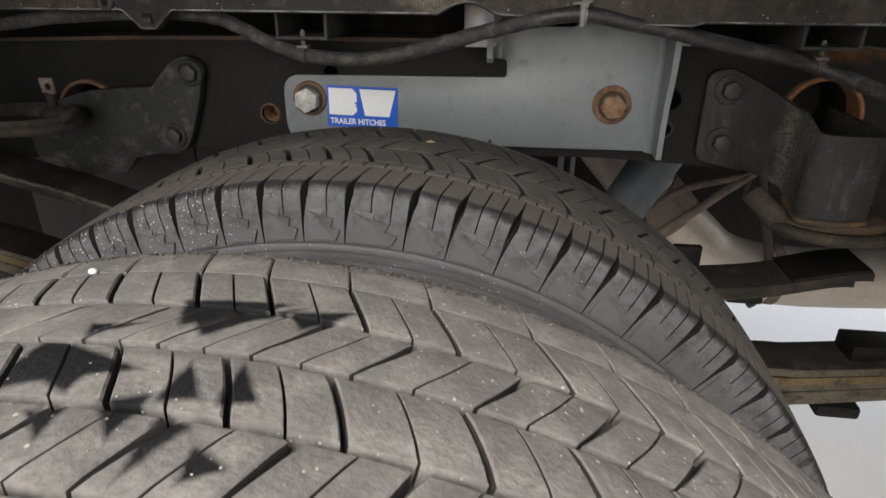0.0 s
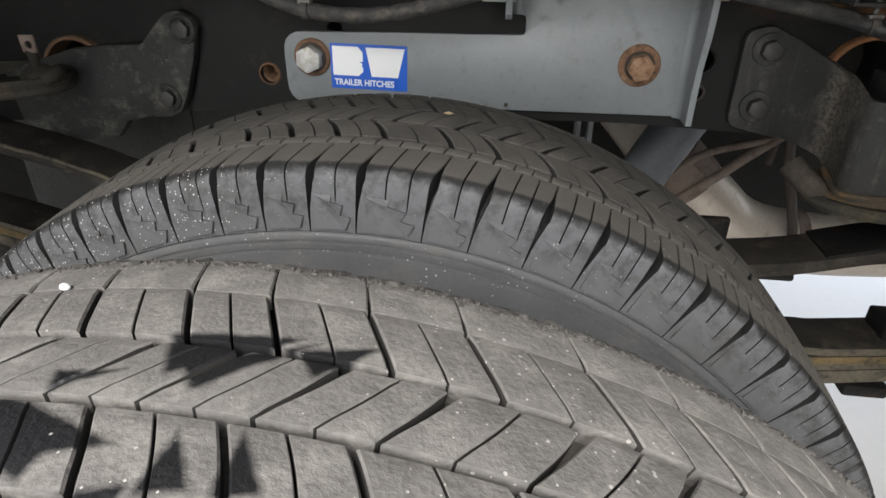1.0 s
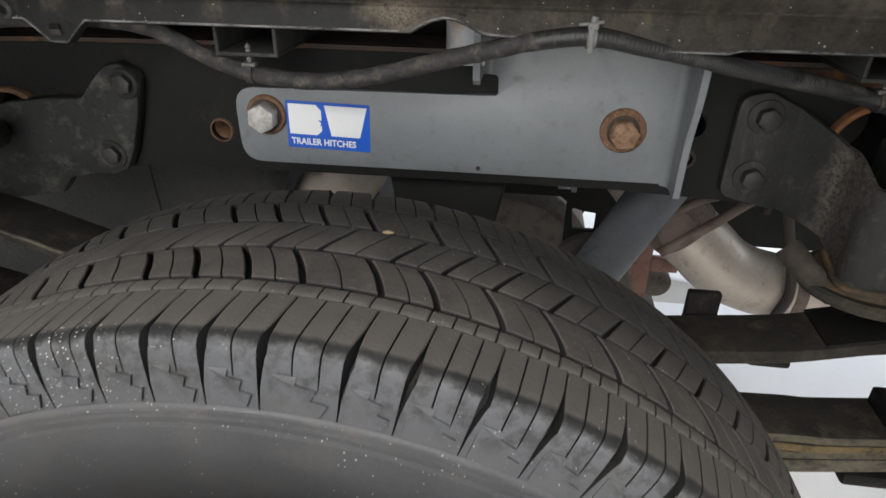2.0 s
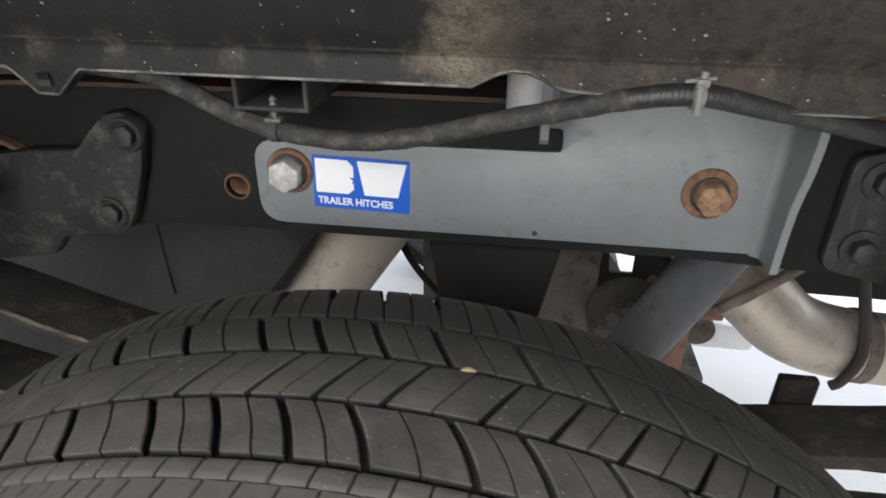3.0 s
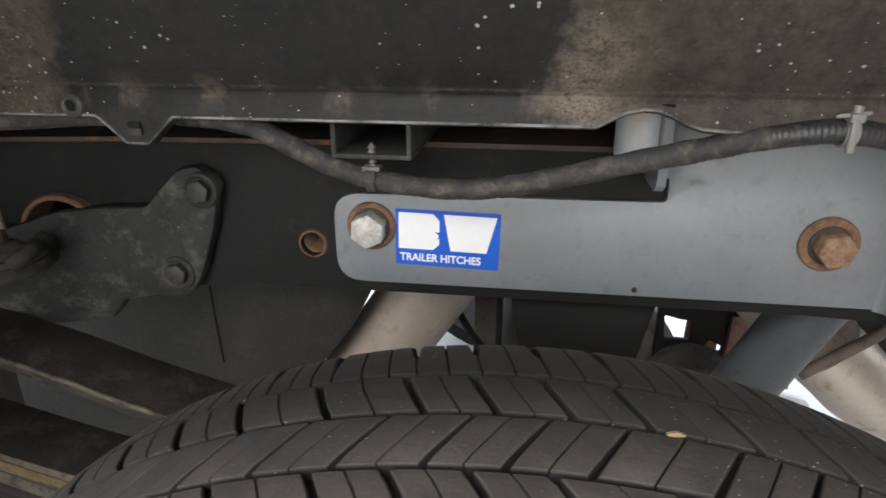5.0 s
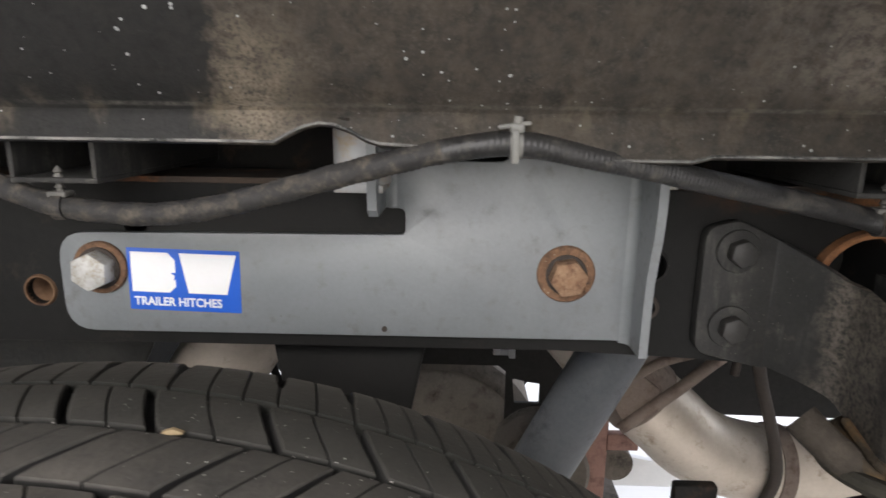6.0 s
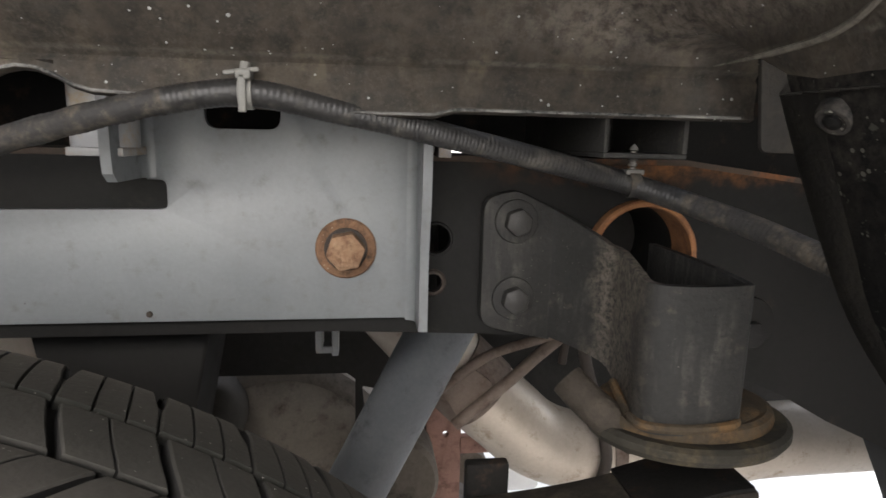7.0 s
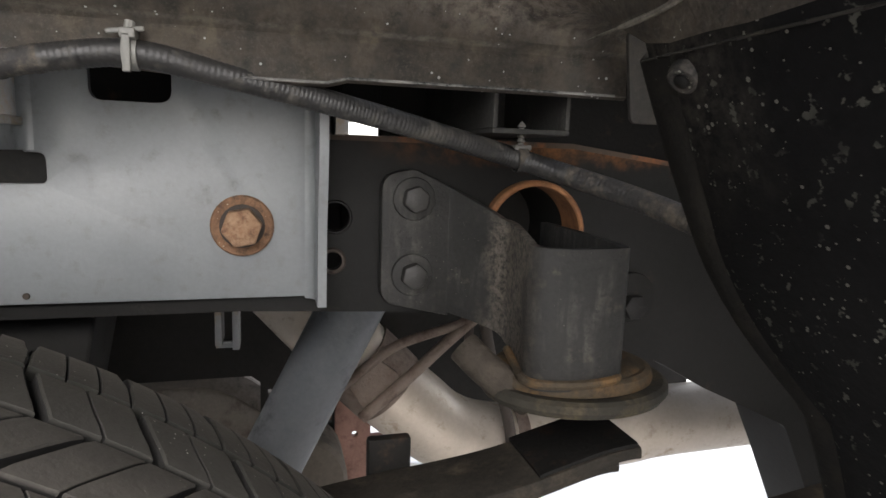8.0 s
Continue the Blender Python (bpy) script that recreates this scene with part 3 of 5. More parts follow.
M["rubber_out"] = surface("dusty_tyre_rubber", (0.105, 0.098, 0.091), (0.185, 0.173, 0.160), 0.85, scale=55, grain=380, bump=0.36, fine_mix=0.5,
                          dirt=(0.235, 0.22, 0.20), dirt_amount=0.45, dirt_scale=45, specks=(0.42, 0.40, 0.37), speck_scale=330, speck_size=0.28, extra=wiped_smears)
M["flake"] = surface("dark_dried_mud", (0.018, 0.017, 0.016), (0.065, 0.060, 0.054), 0.9, scale=200, grain=600, bump=0.4)
M["leaf_tan"] = surface("dry_tan_leaf", (0.15, 0.11, 0.06), (0.24, 0.18, 0.10), 0.8, scale=300, grain=900, bump=0.2)
M["crumb"] = surface("dried_mud", (0.03, 0.027, 0.024), (0.13, 0.12, 0.108), 0.9, scale=160, grain=500, bump=0.3)
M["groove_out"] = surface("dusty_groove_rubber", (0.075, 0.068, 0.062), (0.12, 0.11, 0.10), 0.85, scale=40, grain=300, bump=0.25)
# undusted groove rubber, darker than the blocks; groove shade is in these colours
M["groove_side"] = surface("shaded_groove_wall", (0.030, 0.028, 0.026), (0.060, 0.056, 0.051), 0.8, scale=60, grain=300, bump=0.2)
M["groove"] = surface("shaded_groove_rubber", (0.009, 0.009, 0.009), (0.016, 0.0155, 0.015), 0.7, scale=30, grain=300, bump=0.2)
M["side"] = surface("sidewall_rubber", (0.060, 0.061, 0.064), (0.086, 0.086, 0.088), 0.55, specular=0.35, scale=22, grain=320, bump=0.12,
                    dirt=(0.10, 0.095, 0.087), dirt_amount=0.3, dirt_scale=40, specks=(0.32, 0.32, 0.31), speck_scale=330, speck_size=0.24)


# ---------------------------------------------------------------- ground and bed
bm = bmesh.new()
bmesh.ops.create_grid(bm, x_segments=8, y_segments=8, size=400)
bmesh.ops.translate(bm, verts=bm.verts[:], vec=(0, 0, -0.058))
tagged(part("ground", bm, M["ground"], None, smooth=0), "pale concrete ground under and round the truck", "ground", kind="structure")

bed = thing("truck_bed", "dark steel underside of a truck bed over the frame", "truck bed")
part("floor_pan", box((-1.5, 0.80, 0.945), (1.5, 1.55, 0.97), 0.003), M["dark"], bed)
# black sheets added for the shaded void between rail and bed, one gap left open
part("void_sheet", box((-1.5, 0.985, 0.70), (0.297, 1.0, 0.945), 0.002), M["pad"], bed)
part("void_sheet", box((0.338, 0.985, 0.69), (1.5, 1.0, 0.945), 0.002), M["pad"], bed)
part("void_sheet_piece", box((0.297, 0.985, 0.866), (0.338, 1.0, 0.945), 0.002), M["pad"], bed)
part("void_sheet_piece", box((0.297, 0.985, 0.70), (0.338, 1.0, 0.838), 0.002), M["pad"], bed)


# unseen walls and cover, added to block and shape light in the wheel well
hoop = [(-0.04 + 0.80 * math.sin(radians(a)), 0.408 + 0.98 * math.cos(radians(a)) ** 0.7) for a in range(-90, 91, 5)]
part("unseen_side_wall", sheet([(-1.7, 0.02), (-0.842, 0.02)] + hoop + [(0.762, 0.02), (1.7, 0.02), (1.7, 1.45), (-1.7, 1.45)], -0.075, -0.06, (), 0.002), M["body"], bed, "unseen dark wall with a wheel opening, added to shape the light")
for x_ in (-1.7, 1.67):
    part("unseen_end_wall", box((x_, -0.06, 0.02), (x_ + 0.03, 0.82, 1.43), 0.002), M["dark"], bed)
part("unseen_cover", box((-1.7, -0.06, 1.43), (1.7, 0.82, 1.45), 0.002), M["dark"], bed)


def crossmember(x0, x1, z0, z1, y0):
    """An open-fronted channel end."""
    t = 0.0038
    part("channel_base", box((x0, y0, z0), (x1, y0 + 0.22, z0 + t), 0.0008), M["cast_dusty"], bed)
    part("channel_side", box((x0, y0, z0 + t), (x0 + t, y0 + 0.22, z1), 0.0008), M["cast_dusty"], bed)
    part("channel_side", box((x1 - t, y0, z0 + t), (x1, y0 + 0.22, z1), 0.0008), M["cast_dusty"], bed)
    # black back wall stands in for the shade deep in the channel
    part("channel_shade_back", box((x0 + t, y0 + 0.13, z0 + t), (x1 - t, y0 + 0.134, z1), 0.0), M["pad"], bed)


crossmember(-0.206, -0.143, 0.854, 0.945, 0.766)
crossmember(0.3860, 0.449, 0.8520, 0.945, 0.771)

# ---------------------------------------------------------------- wheelhouse
CX, AC = -0.04, 0.408                                # centre height of the arch


def arch_radius(a):
    """Radius of the wheel arch by the angle from straight up."""
    c = max(0.0, math.cos(a))
    return min(0.626 + 0.44 * c ** 7, 0.668 + 0.097 * c ** 6)


def arch_z(x):
    """Height of the arch over a place along the truck."""
    a = math.asin(max(-1, min(1, (x - CX) / 0.64)))
    for _ in range(8):
        a = math.asin(max(-1, min(1, (x - CX) / arch_radius(a))))
    return AC + arch_radius(a) * math.cos(a)


def skirt_y(x):
    """The wheelhouse wall turns outwards towards its ends."""
    q = max(0.0, (-0.60 - x) / 0.12)
    return 0.745 - 0.10 * min(q, 1.3) ** 1.6


def edge_z(x):
    """Lower edge of the wheelhouse wall, with its tab, arched relief and step."""
    z = 0.886
    if x < -0.60:
        z = 0.882
    if -0.009 < x < 0.054:
        z = 0.886 + 0.0125 * math.sin(math.pi * (x + 0.009) / 0.063)
    elif 0.054 <= x < 0.262:
        z = 0.886 - 0.009 * min(1, (x - 0.054) / 0.15)
    elif 0.262 <= x < 0.275:
        z = 0.877 + 0.0035 * (x - 0.262) / 0.013
    elif x >= 0.275:
        z = 0.8805
    tab = abs(x + 0.352)
    if tab < 0.032:
        z = min(z, 0.8655 + max(0.0, tab - 0.009) * 0.95)
    return z


liner = thing("wheelhouse_liner", "black coated wheelhouse wall streaked with dried brown mud", "wheel liner")
bm = bmesh.new()
xs = sorted(set([round(-0.68 + 0.01 * k, 4) for k in range(117)] + [-0.384, -0.361, -0.343, -0.320, 0.262, 0.275]))
rows = []
for x in xs:
    if x > 0.485:
        continue
    y0, z0 = skirt_y(x), edge_z(x)
    top = max(arch_z(x) - 0.004, 0.93)
    col = [(x, y0 + 0.012, z0 - 0.001), (x, y0 + 0.003, z0 - 0.002), (x, y0 - 0.0005, z0), (x, y0 + 0.001, z0 + 0.006), (x, y0, 0.9025), (x, y0 + 0.0025, 0.9062), (x, y0 + 0.0012, 0.9086), (x, y0 - 0.005, 0.9125)]
    for k in range(1, 13):
        f = k / 12
        z = 0.9125 + (top - 0.9125) * f
        y = y0 - 0.005 - 0.62 * min(z - 0.9125, 0.12) - (0.12 * max(0.0, f - 0.55) ** 1.5)
        y -= 0.004 * math.sin(9 * x + 2) * math.sin(math.pi * f)
        col.append((x, max(y, 0.598), z))
    rows.append([bm.verts.new(c) for c in col])
for r, q in zip(rows, rows[1:]):
    for j in range(len(r) - 1):
        bm.faces.new((r[j], r[j + 1], q[j + 1], q[j]))
bmesh.ops.solidify(bm, geom=bm.faces[:], thickness=0.0025)
part("inner_wall", bm, M["liner"], liner, smooth=40)
lip = smooth_path([(x, skirt_y(x) - 0.0006, edge_z(x) + 0.0006) for x in xs if -0.66 < x < 0.48], 1)
part("worn_lip", sweep(lip, [(0.0011 * math.cos(k * math.pi / 3), 0.0011 * math.sin(k * math.pi / 3)) for k in range(6)]), M["worn"], liner, "scuffed pale lower lip")
part("eyelet", lathe([(0.0045, 0.001), (0.0045, -0.003), (0.0062, -0.0035), (0.0090, -0.002), (0.0105, 0.001)], "y", 20, (-0.4005, 0.744, 0.8940)), M["liner"], liner)
# uncut holes: a black disc and block give the shade inside them
part("eyelet_shade_disc", lathe([(0.0, -0.0012), (0.0046, -0.0012)], "y", 16, (-0.4005, 0.744, 0.8940)), M["pad"], liner)
part("tab_slot_shade", box((-0.3575, 0.7425, 0.8775), (-0.347, 0.7445, 0.8825), 0.0003), M["pad"], liner, "square slot, its inner shade drawn as a black block")
part("slot_rust", box((-0.3575, 0.7427, 0.8725), (-0.347, 0.7446, 0.8775), 0.0003), M["rod_dark"], liner, "rust behind the slot")
# end tab by the moulded arch piece
part("corner_tab", sheet(rounded([(0.4560, 0.859), (0.488, 0.859), (0.494, 0.918), (0.449, 0.918)], 0.005), 0.698, 0.702, (), 0.001), M["flap_edge"], liner)


def arch_edge(a):
    """How far in the moulded arch piece reaches, by the angle from straight up: it is cut back at its foot."""
    d = math.degrees(a)
    if d < 52.5:
        return 0.641
    f = min(1.0, (d - 52.5) / 9.9)
    return 0.641 - 0.049 * f ** 2.3


def arch_shell(a0, a1, steps, edge=None, open_top=False):
    """A stretch of the arch, by its angles from straight up."""
    bm = bmesh.new()
    rows = []
    for k in range(steps + 1):
        a = radians(a0 + (a1 - a0) * k / steps)
        R = arch_radius(a)
        row = []
        for j in range(21):
            f = j / 20
            y0 = edge(a) if edge else 0.640
            deg = math.degrees(a)
            ye = 0.10 + 0.32 * max(0.0, min(1.0, (26 - deg) / 18, (deg + 62) / 18)) if open_top else 0.10
            y = y0 - (y0 - ye) * f + 0.11 * (1 - f) ** 6 * max(0.0, min(1.0, (AC + R * math.cos(a) - 0.90) / 0.05))
            r = R + 0.010 * math.sin(f * 22 + 2 * a) * 0.35 + (0.012 if 0.35 < f < 0.62 else 0.0) - 0.006 * math.exp(-((f - 0.04) / 0.02) ** 2)
            row.append(bm.verts.new((CX + r * math.sin(a), y, AC + r * math.cos(a))))
        rows.append(row)
    for r, q in zip(rows, rows[1:]):
        for j in range(len(r) - 1):
            bm.faces.new((r[j], q[j], q[j + 1], r[j + 1]))
    bmesh.ops.solidify(bm, geom=bm.faces[:], thickness=-0.004)
    return bm


part("roof", arch_shell(-104, 43.5, 68, None, True), M["liner"], liner, smooth=50)
part("stamped_crease", tube([(0.4150, 0.6900, 0.9070), (0.4150, 0.6650, 0.9073), (0.4151, 0.6411, 0.9079), (0.4141, 0.6067, 0.9096), (0.4118, 0.5864, 0.9132), (0.4097, 0.5753, 0.9173), (0.4070, 0.560, 0.924)], 0.0017, 8, 5,
                             lambda i: min(1.0, 0.15 + 0.08 * i)), M["dusty_ridge"], liner, "pale dusty stamped ridge")
arch = thing("wheel_arch_liner", "black moulded plastic arch liner spattered with pale mud specks", "wheel liner")
part("arch_shell", arch_shell(43.5, 104, 64, arch_edge), M["flap"], arch, smooth=50)
# dusty rim along the inner edge of the arch
bm = bmesh.new()
rows = []
for k in range(61):
    a = radians(44.0 + 59.5 * k / 60)
    R = arch_radius(a)
    ye = arch_edge(a)
    w = 0.018 + 0.0012 * math.sin(k * 0.35) + 0.018 * max(0.0, 1 - k / 9)
    rows.append([bm.verts.new((CX + (R + dr) * math.sin(a), y, AC + (R + dr) * math.cos(a))) for dr, y in ((0.014, ye + 0.006), (0.004, ye + 0.005), (-0.001, ye + 0.003), (-0.0025, ye), (-0.0025, ye - w), (0.004, ye - 0.012 - w))])
for r, q in zip(rows, rows[1:]):
    for j in range(5):
        bm.faces.new((r[j], q[j], q[j + 1], r[j + 1]))
bmesh.ops.solidify(bm, geom=bm.faces[:], thickness=-0.003)
part("rim", bm, M["flap_edge"], arch, "dusty rim of the liner", smooth=50)
part("edge_bead", tube([(CX + (arch_radius(radians(43.9)) - 0.004) * math.sin(radians(43.9)), y_, AC + (arch_radius(radians(43.9)) - 0.004) * math.cos(radians(43.9))) for y_ in (0.640, 0.60, 0.55, 0.45, 0.30)], 0.0009, 8, 4), M["flap_edge"], arch, "dusty bead along the joint")
boss_at = Matrix.Translation((0.4262, 0.6070, 0.8750)) @ Matrix.Rotation(radians(45), 4, "Y") @ Matrix.Rotation(radians(-12), 4, "X")
bm = lathe([(0.0, -0.0005), (0.0050, -0.0005), (0.0062, -0.0013), (0.0078, -0.0010), (0.0088, 0.0010), (0.0094, 0.0050)], "z", 24)
bm.transform(boss_at)
scr = part("screw_boss", bm, M["flap"], arch)
bm = lathe([(0.0, -0.0032), (0.002, -0.0030), (0.0038, -0.0020), (0.0042, 0.0)], "z", 16)
bm.transform(boss_at)
part("screw", bm, M["pad"], scr, "dark screw head")

# ---------------------------------------------------------------- chassis rail
rail = thing("chassis_rail", "black wax-coated truck frame rail with rusted top flange", "frame rail")
TOP = [(-1.4, 0.79), (-0.75, 0.832), (-0.45, 0.841), (-0.2, 0.844), (0.5, 0.844), (0.62, 0.829), (0.85, 0.75), (1.4, 0.70)]
BOT = [(1.4, 0.28), (0.92, 0.32), (0.858, 0.400), (0.817, 0.484), (0.787, 0.543), (0.730, 0.570), (0.671, 0.597), (0.619, 0.6263), (0.53, 0.664), (0.46, 0.684), (0.33, 0.694), (0.2, 0.699), (-0.33, 0.697), (-0.6, 0.67), (-1.4, 0.60)]
web_holes = [ring_points(-0.263, 0.745, 0.0125), ring_points(-0.171, 0.805, 0.010, 16, 0.7), ring_points(0.279, 0.779, 0.0125), ring_points(0.277, 0.741, 0.008),
             ring_points(0.460, 0.765, 0.0495, 28), ring_points(-0.528, 0.738, 0.0475, 28)]
part("web", sheet(rounded(TOP + BOT, 0.02), 0.860, 0.867, web_holes, 0), M["rail"], rail)


def strip(path, y0, y1, thick):
    bm = bmesh.new()
    rows = []
    for x, z in path:
        rows.append([bm.verts.new(c) for c in ((x, y0, z), (x, y1, z), (x, y1, z + thick), (x, y0, z + thick))])
    for r, q in zip(rows, rows[1:]):
        for j in range(4):
            bm.faces.new((r[j], r[(j + 1) % 4], q[(j + 1) % 4], q[j]))
    bm.faces.new(rows[0])
    bm.faces.new(rows[-1][::-1])
    return bevel(bm, 0.0015)


part("top_flange", strip(TOP, 0.863, 0.94, 0.005), M["rail_rust"], rail, "orange-rusted top flange")
part("bottom_flange", strip([(x, z) for x, z in BOT[::-1]], 0.863, 0.94, 0.005), M["rail"], rail)
part("hole_plug", lathe([(0.0, 0.030), (0.0075, 0.030), (0.0085, 0.010), (0.0105, 0.006), (0.0122, 0.0045)], "y", 20, (-0.263, 0.862, 0.745)), M["rust_brown"], rail, "rusted nut inside the hole")
part("web_ring", lathe([(0.0125, 0.003), (0.0125, -0.0015), (0.0140, -0.0015), (0.0150, 0.001)], "y", 24, (-0.263, 0.859, 0.745)), M["rust_brown"], rail, "rusted hole rim")
part("web_ring", lathe([(0.008, 0.003), (0.008, -0.0012), (0.0105, -0.0012), (0.012, 0.001)], "y", 20, (0.277, 0.859, 0.741)), M["rod_dark"], rail, "rusted hole rim")
part("web_ring", lathe([(0.0125, 0.003), (0.0125, -0.001), (0.014, -0.001), (0.015, 0.001)], "y", 20, (0.279, 0.859, 0.779)), M["rail"], rail)
for cx, cz in ((0.460, 0.765), (-0.528, 0.738)):
    part("cross_tube", lathe([(0.0445, 0.20), (0.0445, -0.012), (0.045, -0.014), (0.0485, -0.014), (0.049, -0.012), (0.049, 0.2)], "y", 40, (cx, 0.862, cz)), M["rail"], rail)
    part("tube_lip", lathe([(0.0440, 0.02), (0.0440, -0.0150), (0.0452, -0.0165), (0.0480, -0.0165), (0.0496, -0.0145), (0.0496, -0.004)], "y", 40, (cx, 0.862, cz)), M["rust"] if cx > 0 else M["rust_brown"], rail, "rusted tube end")
    # added dark disc, in place of the shade inside the tube
    part("tube_shade_disc", lathe([(0.0, 0.10), (0.0445, 0.10)], "y", 24, (cx, 0.862, cz)), M["dark"], rail)
part("web_bolt", bevel_cyl(0.572, 0.845, 0.860, 0.692, 0.013, 6, 0.001), M["cast"], rail)
part("washer_boss", bevel_cyl(0.572, 0.854, 0.861, 0.700, 0.026, 28, 0.002), M["rail"], rail)

# ---------------------------------------------------------------- hitch side plate
plate = thing("hitch_side_plate", "grey powder-coated steel hitch side plate bolted to the frame rail", "hitch bracket", at=(0.02, 0.86, 0.711))
P0, P1 = 0.852, 0.8592
outline = rounded([(-0.237, 0.711), (0.2565, 0.7125), (0.2565, 0.895), (0.154, 0.895), (0.154, 0.8665), (0.097, 0.8665), (0.097, 0.895), (0.052, 0.895), (0.052, 0.8265),
                   (0.0665, 0.8265), (0.0665, 0.8035), (-0.237, 0.8005)],
                  [0.026, 0.001, 0.001, 0.001, 0.010, 0.010, 0.001, 0.001, 0.001, 0.006, 0.005, 0.026])
part("face_plate", sheet(outline, P0, P1, (), 0.0012), M["plate"], plate)


def flange(xc, profile, thick, bend, side):
    """A tapering wing bent outwards off the plate: profile of (height, reach)."""
    bm = bmesh.new()
    rows = []
    for z, reach in profile:
        sec = []
        # outer surface from the plate round the bend to the tip, then back along the inner surface
        R2, R1 = bend + thick, bend
        cx, cy = xc - side * R2, P0 - R1
        for k in range(7):
            a = radians(15 * k)
            sec.append((cx + side * R2 * math.sin(a), cy + R2 * math.cos(a)))
        sec.append((xc, P0 - reach))
        sec.append((xc - side * thick, P0 - reach))
        for k in range(7):
            a = radians(90 - 15 * k)
            sec.append((cx + side * R1 * math.sin(a), cy + R1 * math.cos(a)))
        rows.append([bm.verts.new((x, y, z)) for x, y in sec])
    n = len(rows[0])
    for r, q in zip(rows, rows[1:]):
        for j in range(n):
            bm.faces.new((r[j], r[(j + 1) % n], q[(j + 1) % n], q[j]))
    bm.faces.new(rows[0])
    bm.faces.new(rows[-1][::-1])
    bmesh.ops.recalc_face_normals(bm, faces=bm.faces[:])
    return bm


part("right_wing", flange(0.2685, [(0.7105, 0.034), (0.75, 0.035), (0.775, 0.037), (0.795, 0.042), (0.812, 0.047), (0.835, 0.050), (0.868, 0.051)], 0.007, 0.008, 1), M["plate"], plate)
part("left_wing", flange(0.0435, [(0.828, 0.052), (0.834, 0.060), (0.85, 0.062), (0.895, 0.062)], 0.007, 0.009, -1), M["plate"], plate)
part("weld_spot", bevel_cyl(0.048, 0.8505, 0.8525, 0.7185, 0.0026, 12, 0.0006), M["leg"], plate, "small rust spot")


def bolt_set(cx, cz, r_washer, r_hex, turn, washer_mat, head_mat, wl, bl):
    w = part("washer", lathe([(0.008, 0.0), (0.008, -0.0038), (r_washer - 0.0012, -0.0038), (r_washer, -0.0026), (r_washer, 0.0)], "y", 36, (cx, P0 - 0.0002, cz)), washer_mat, plate, wl)
    head = bevel_cyl(cx, P0 - 0.0215, P0 - 0.0035, cz, r_hex, 6, 0.0016, radians(turn))
    part("bolt_head", head, head_mat, w, bl)
    # dark brown ring paints the shadow round the hex
    part("bolt_shadow_ring", bevel_cyl(cx, P0 - 0.0062, P0 - 0.0034, cz, r_hex * 1.10, 24, 0.0008), M["rod_dark"], w)


bolt_set(-0.2, 0.770, 0.0235, 0.0170, 25, M["washer_dull"], M["zinc"], "rusted washer", "pale zinc-plated hex bolt head")
bolt_set(0.204, 0.7725, 0.0248, 0.0160, 10, M["washer_dull"], M["rust_caked"], "rusted washer", "rust-caked hex bolt head")

# sticker on the arm
stick = thing("hitch_sticker", "blue vinyl sticker with white blocks and lettering on the grey plate", "sticker", at=(-0.1275, P0, 0.73))
TILT_ST = radians(1.2)


def on_sticker(u, v, y=0.0):
    x, z = u - 0.0495, v - 0.028
    return Vector((-0.1275 + x * math.cos(TILT_ST) + z * math.sin(TILT_ST), P0 - y, 0.7592 - x * math.sin(TILT_ST) + z * math.cos(TILT_ST)))


def flat_piece(points, y0, y1):
    bm = bmesh.new()
    lo = [bm.verts.new(on_sticker(u, v, y0)) for u, v in points]
    hi = [bm.verts.new(on_sticker(u, v, y1)) for u, v in points]
    n = len(points)
    bm.faces.new(hi)
    for k in range(n):
        bm.faces.new((lo[k], lo[(k + 1) % n], hi[(k + 1) % n], hi[k]))
    return bm


part("backing", flat_piece([(0, 0), (0.099, 0), (0.099, 0.056), (0, 0.056)], 0.0001, 0.0006), M["blue"], stick, smooth=0)
part("emblem", flat_piece([(0.003, 0.0525), (0.036, 0.0525), (0.042, 0.046), (0.042, 0.022), (0.036, 0.0165), (0.003, 0.0165)], 0.0006, 0.0008), M["white"], stick, "white block emblem", smooth=0)
part("emblem", flat_piece([(0.046, 0.0525), (0.096, 0.0525), (0.087, 0.0165), (0.053, 0.0165)], 0.0006, 0.0008), M["white"], stick, "white block emblem", smooth=0)
star = [(0.044 + (0.0065 if k % 2 == 0 else 0.0027) * math.sin(math.pi * k / 5), 0.0325 + (0.0065 if k % 2 == 0 else 0.0027) * math.cos(math.pi * k / 5)) for k in range(10)]
part("star", flat_piece(star, 0.0008, 0.0010), M["blue"], stick, "small blue star", smooth=0)
font = bpy.data.curves.new("lettering", "FONT")
font.body, font.size, font.align_x, font.offset, font.extrude = "TRAILER HITCHES", 0.0108, "LEFT", 0.00028, 0.0001
font.materials.append(M["white"])
text = new("lettering", font)
text.parent = stick
text.matrix_parent_inverse = Matrix.Translation(-Vector(stick.location))
text.matrix_basis = Matrix.Translation(on_sticker(0.0042, 0.0045, 0.00085)) @ Matrix.Rotation(TILT_ST, 4, "Y") @ Matrix.Rotation(radians(90), 4, "X") @ Matrix.Diagonal((0.905, 1, 1, 1))

# pale tube of the hitch that rises behind the plate
tube_ = thing("hitch_cross_tube", "pale grey painted hitch tube with yellowed weld seams", "hitch bracket", at=(0.03, 0.85, 0.85))
part("tube_end", lathe([(0.0, 0.8515), (0.0225, 0.8515), (0.0225, 0.93), (0.0, 0.93)], "z", 36, (0.0355, 0.824, 0)), M["tube_grey"], tube_)
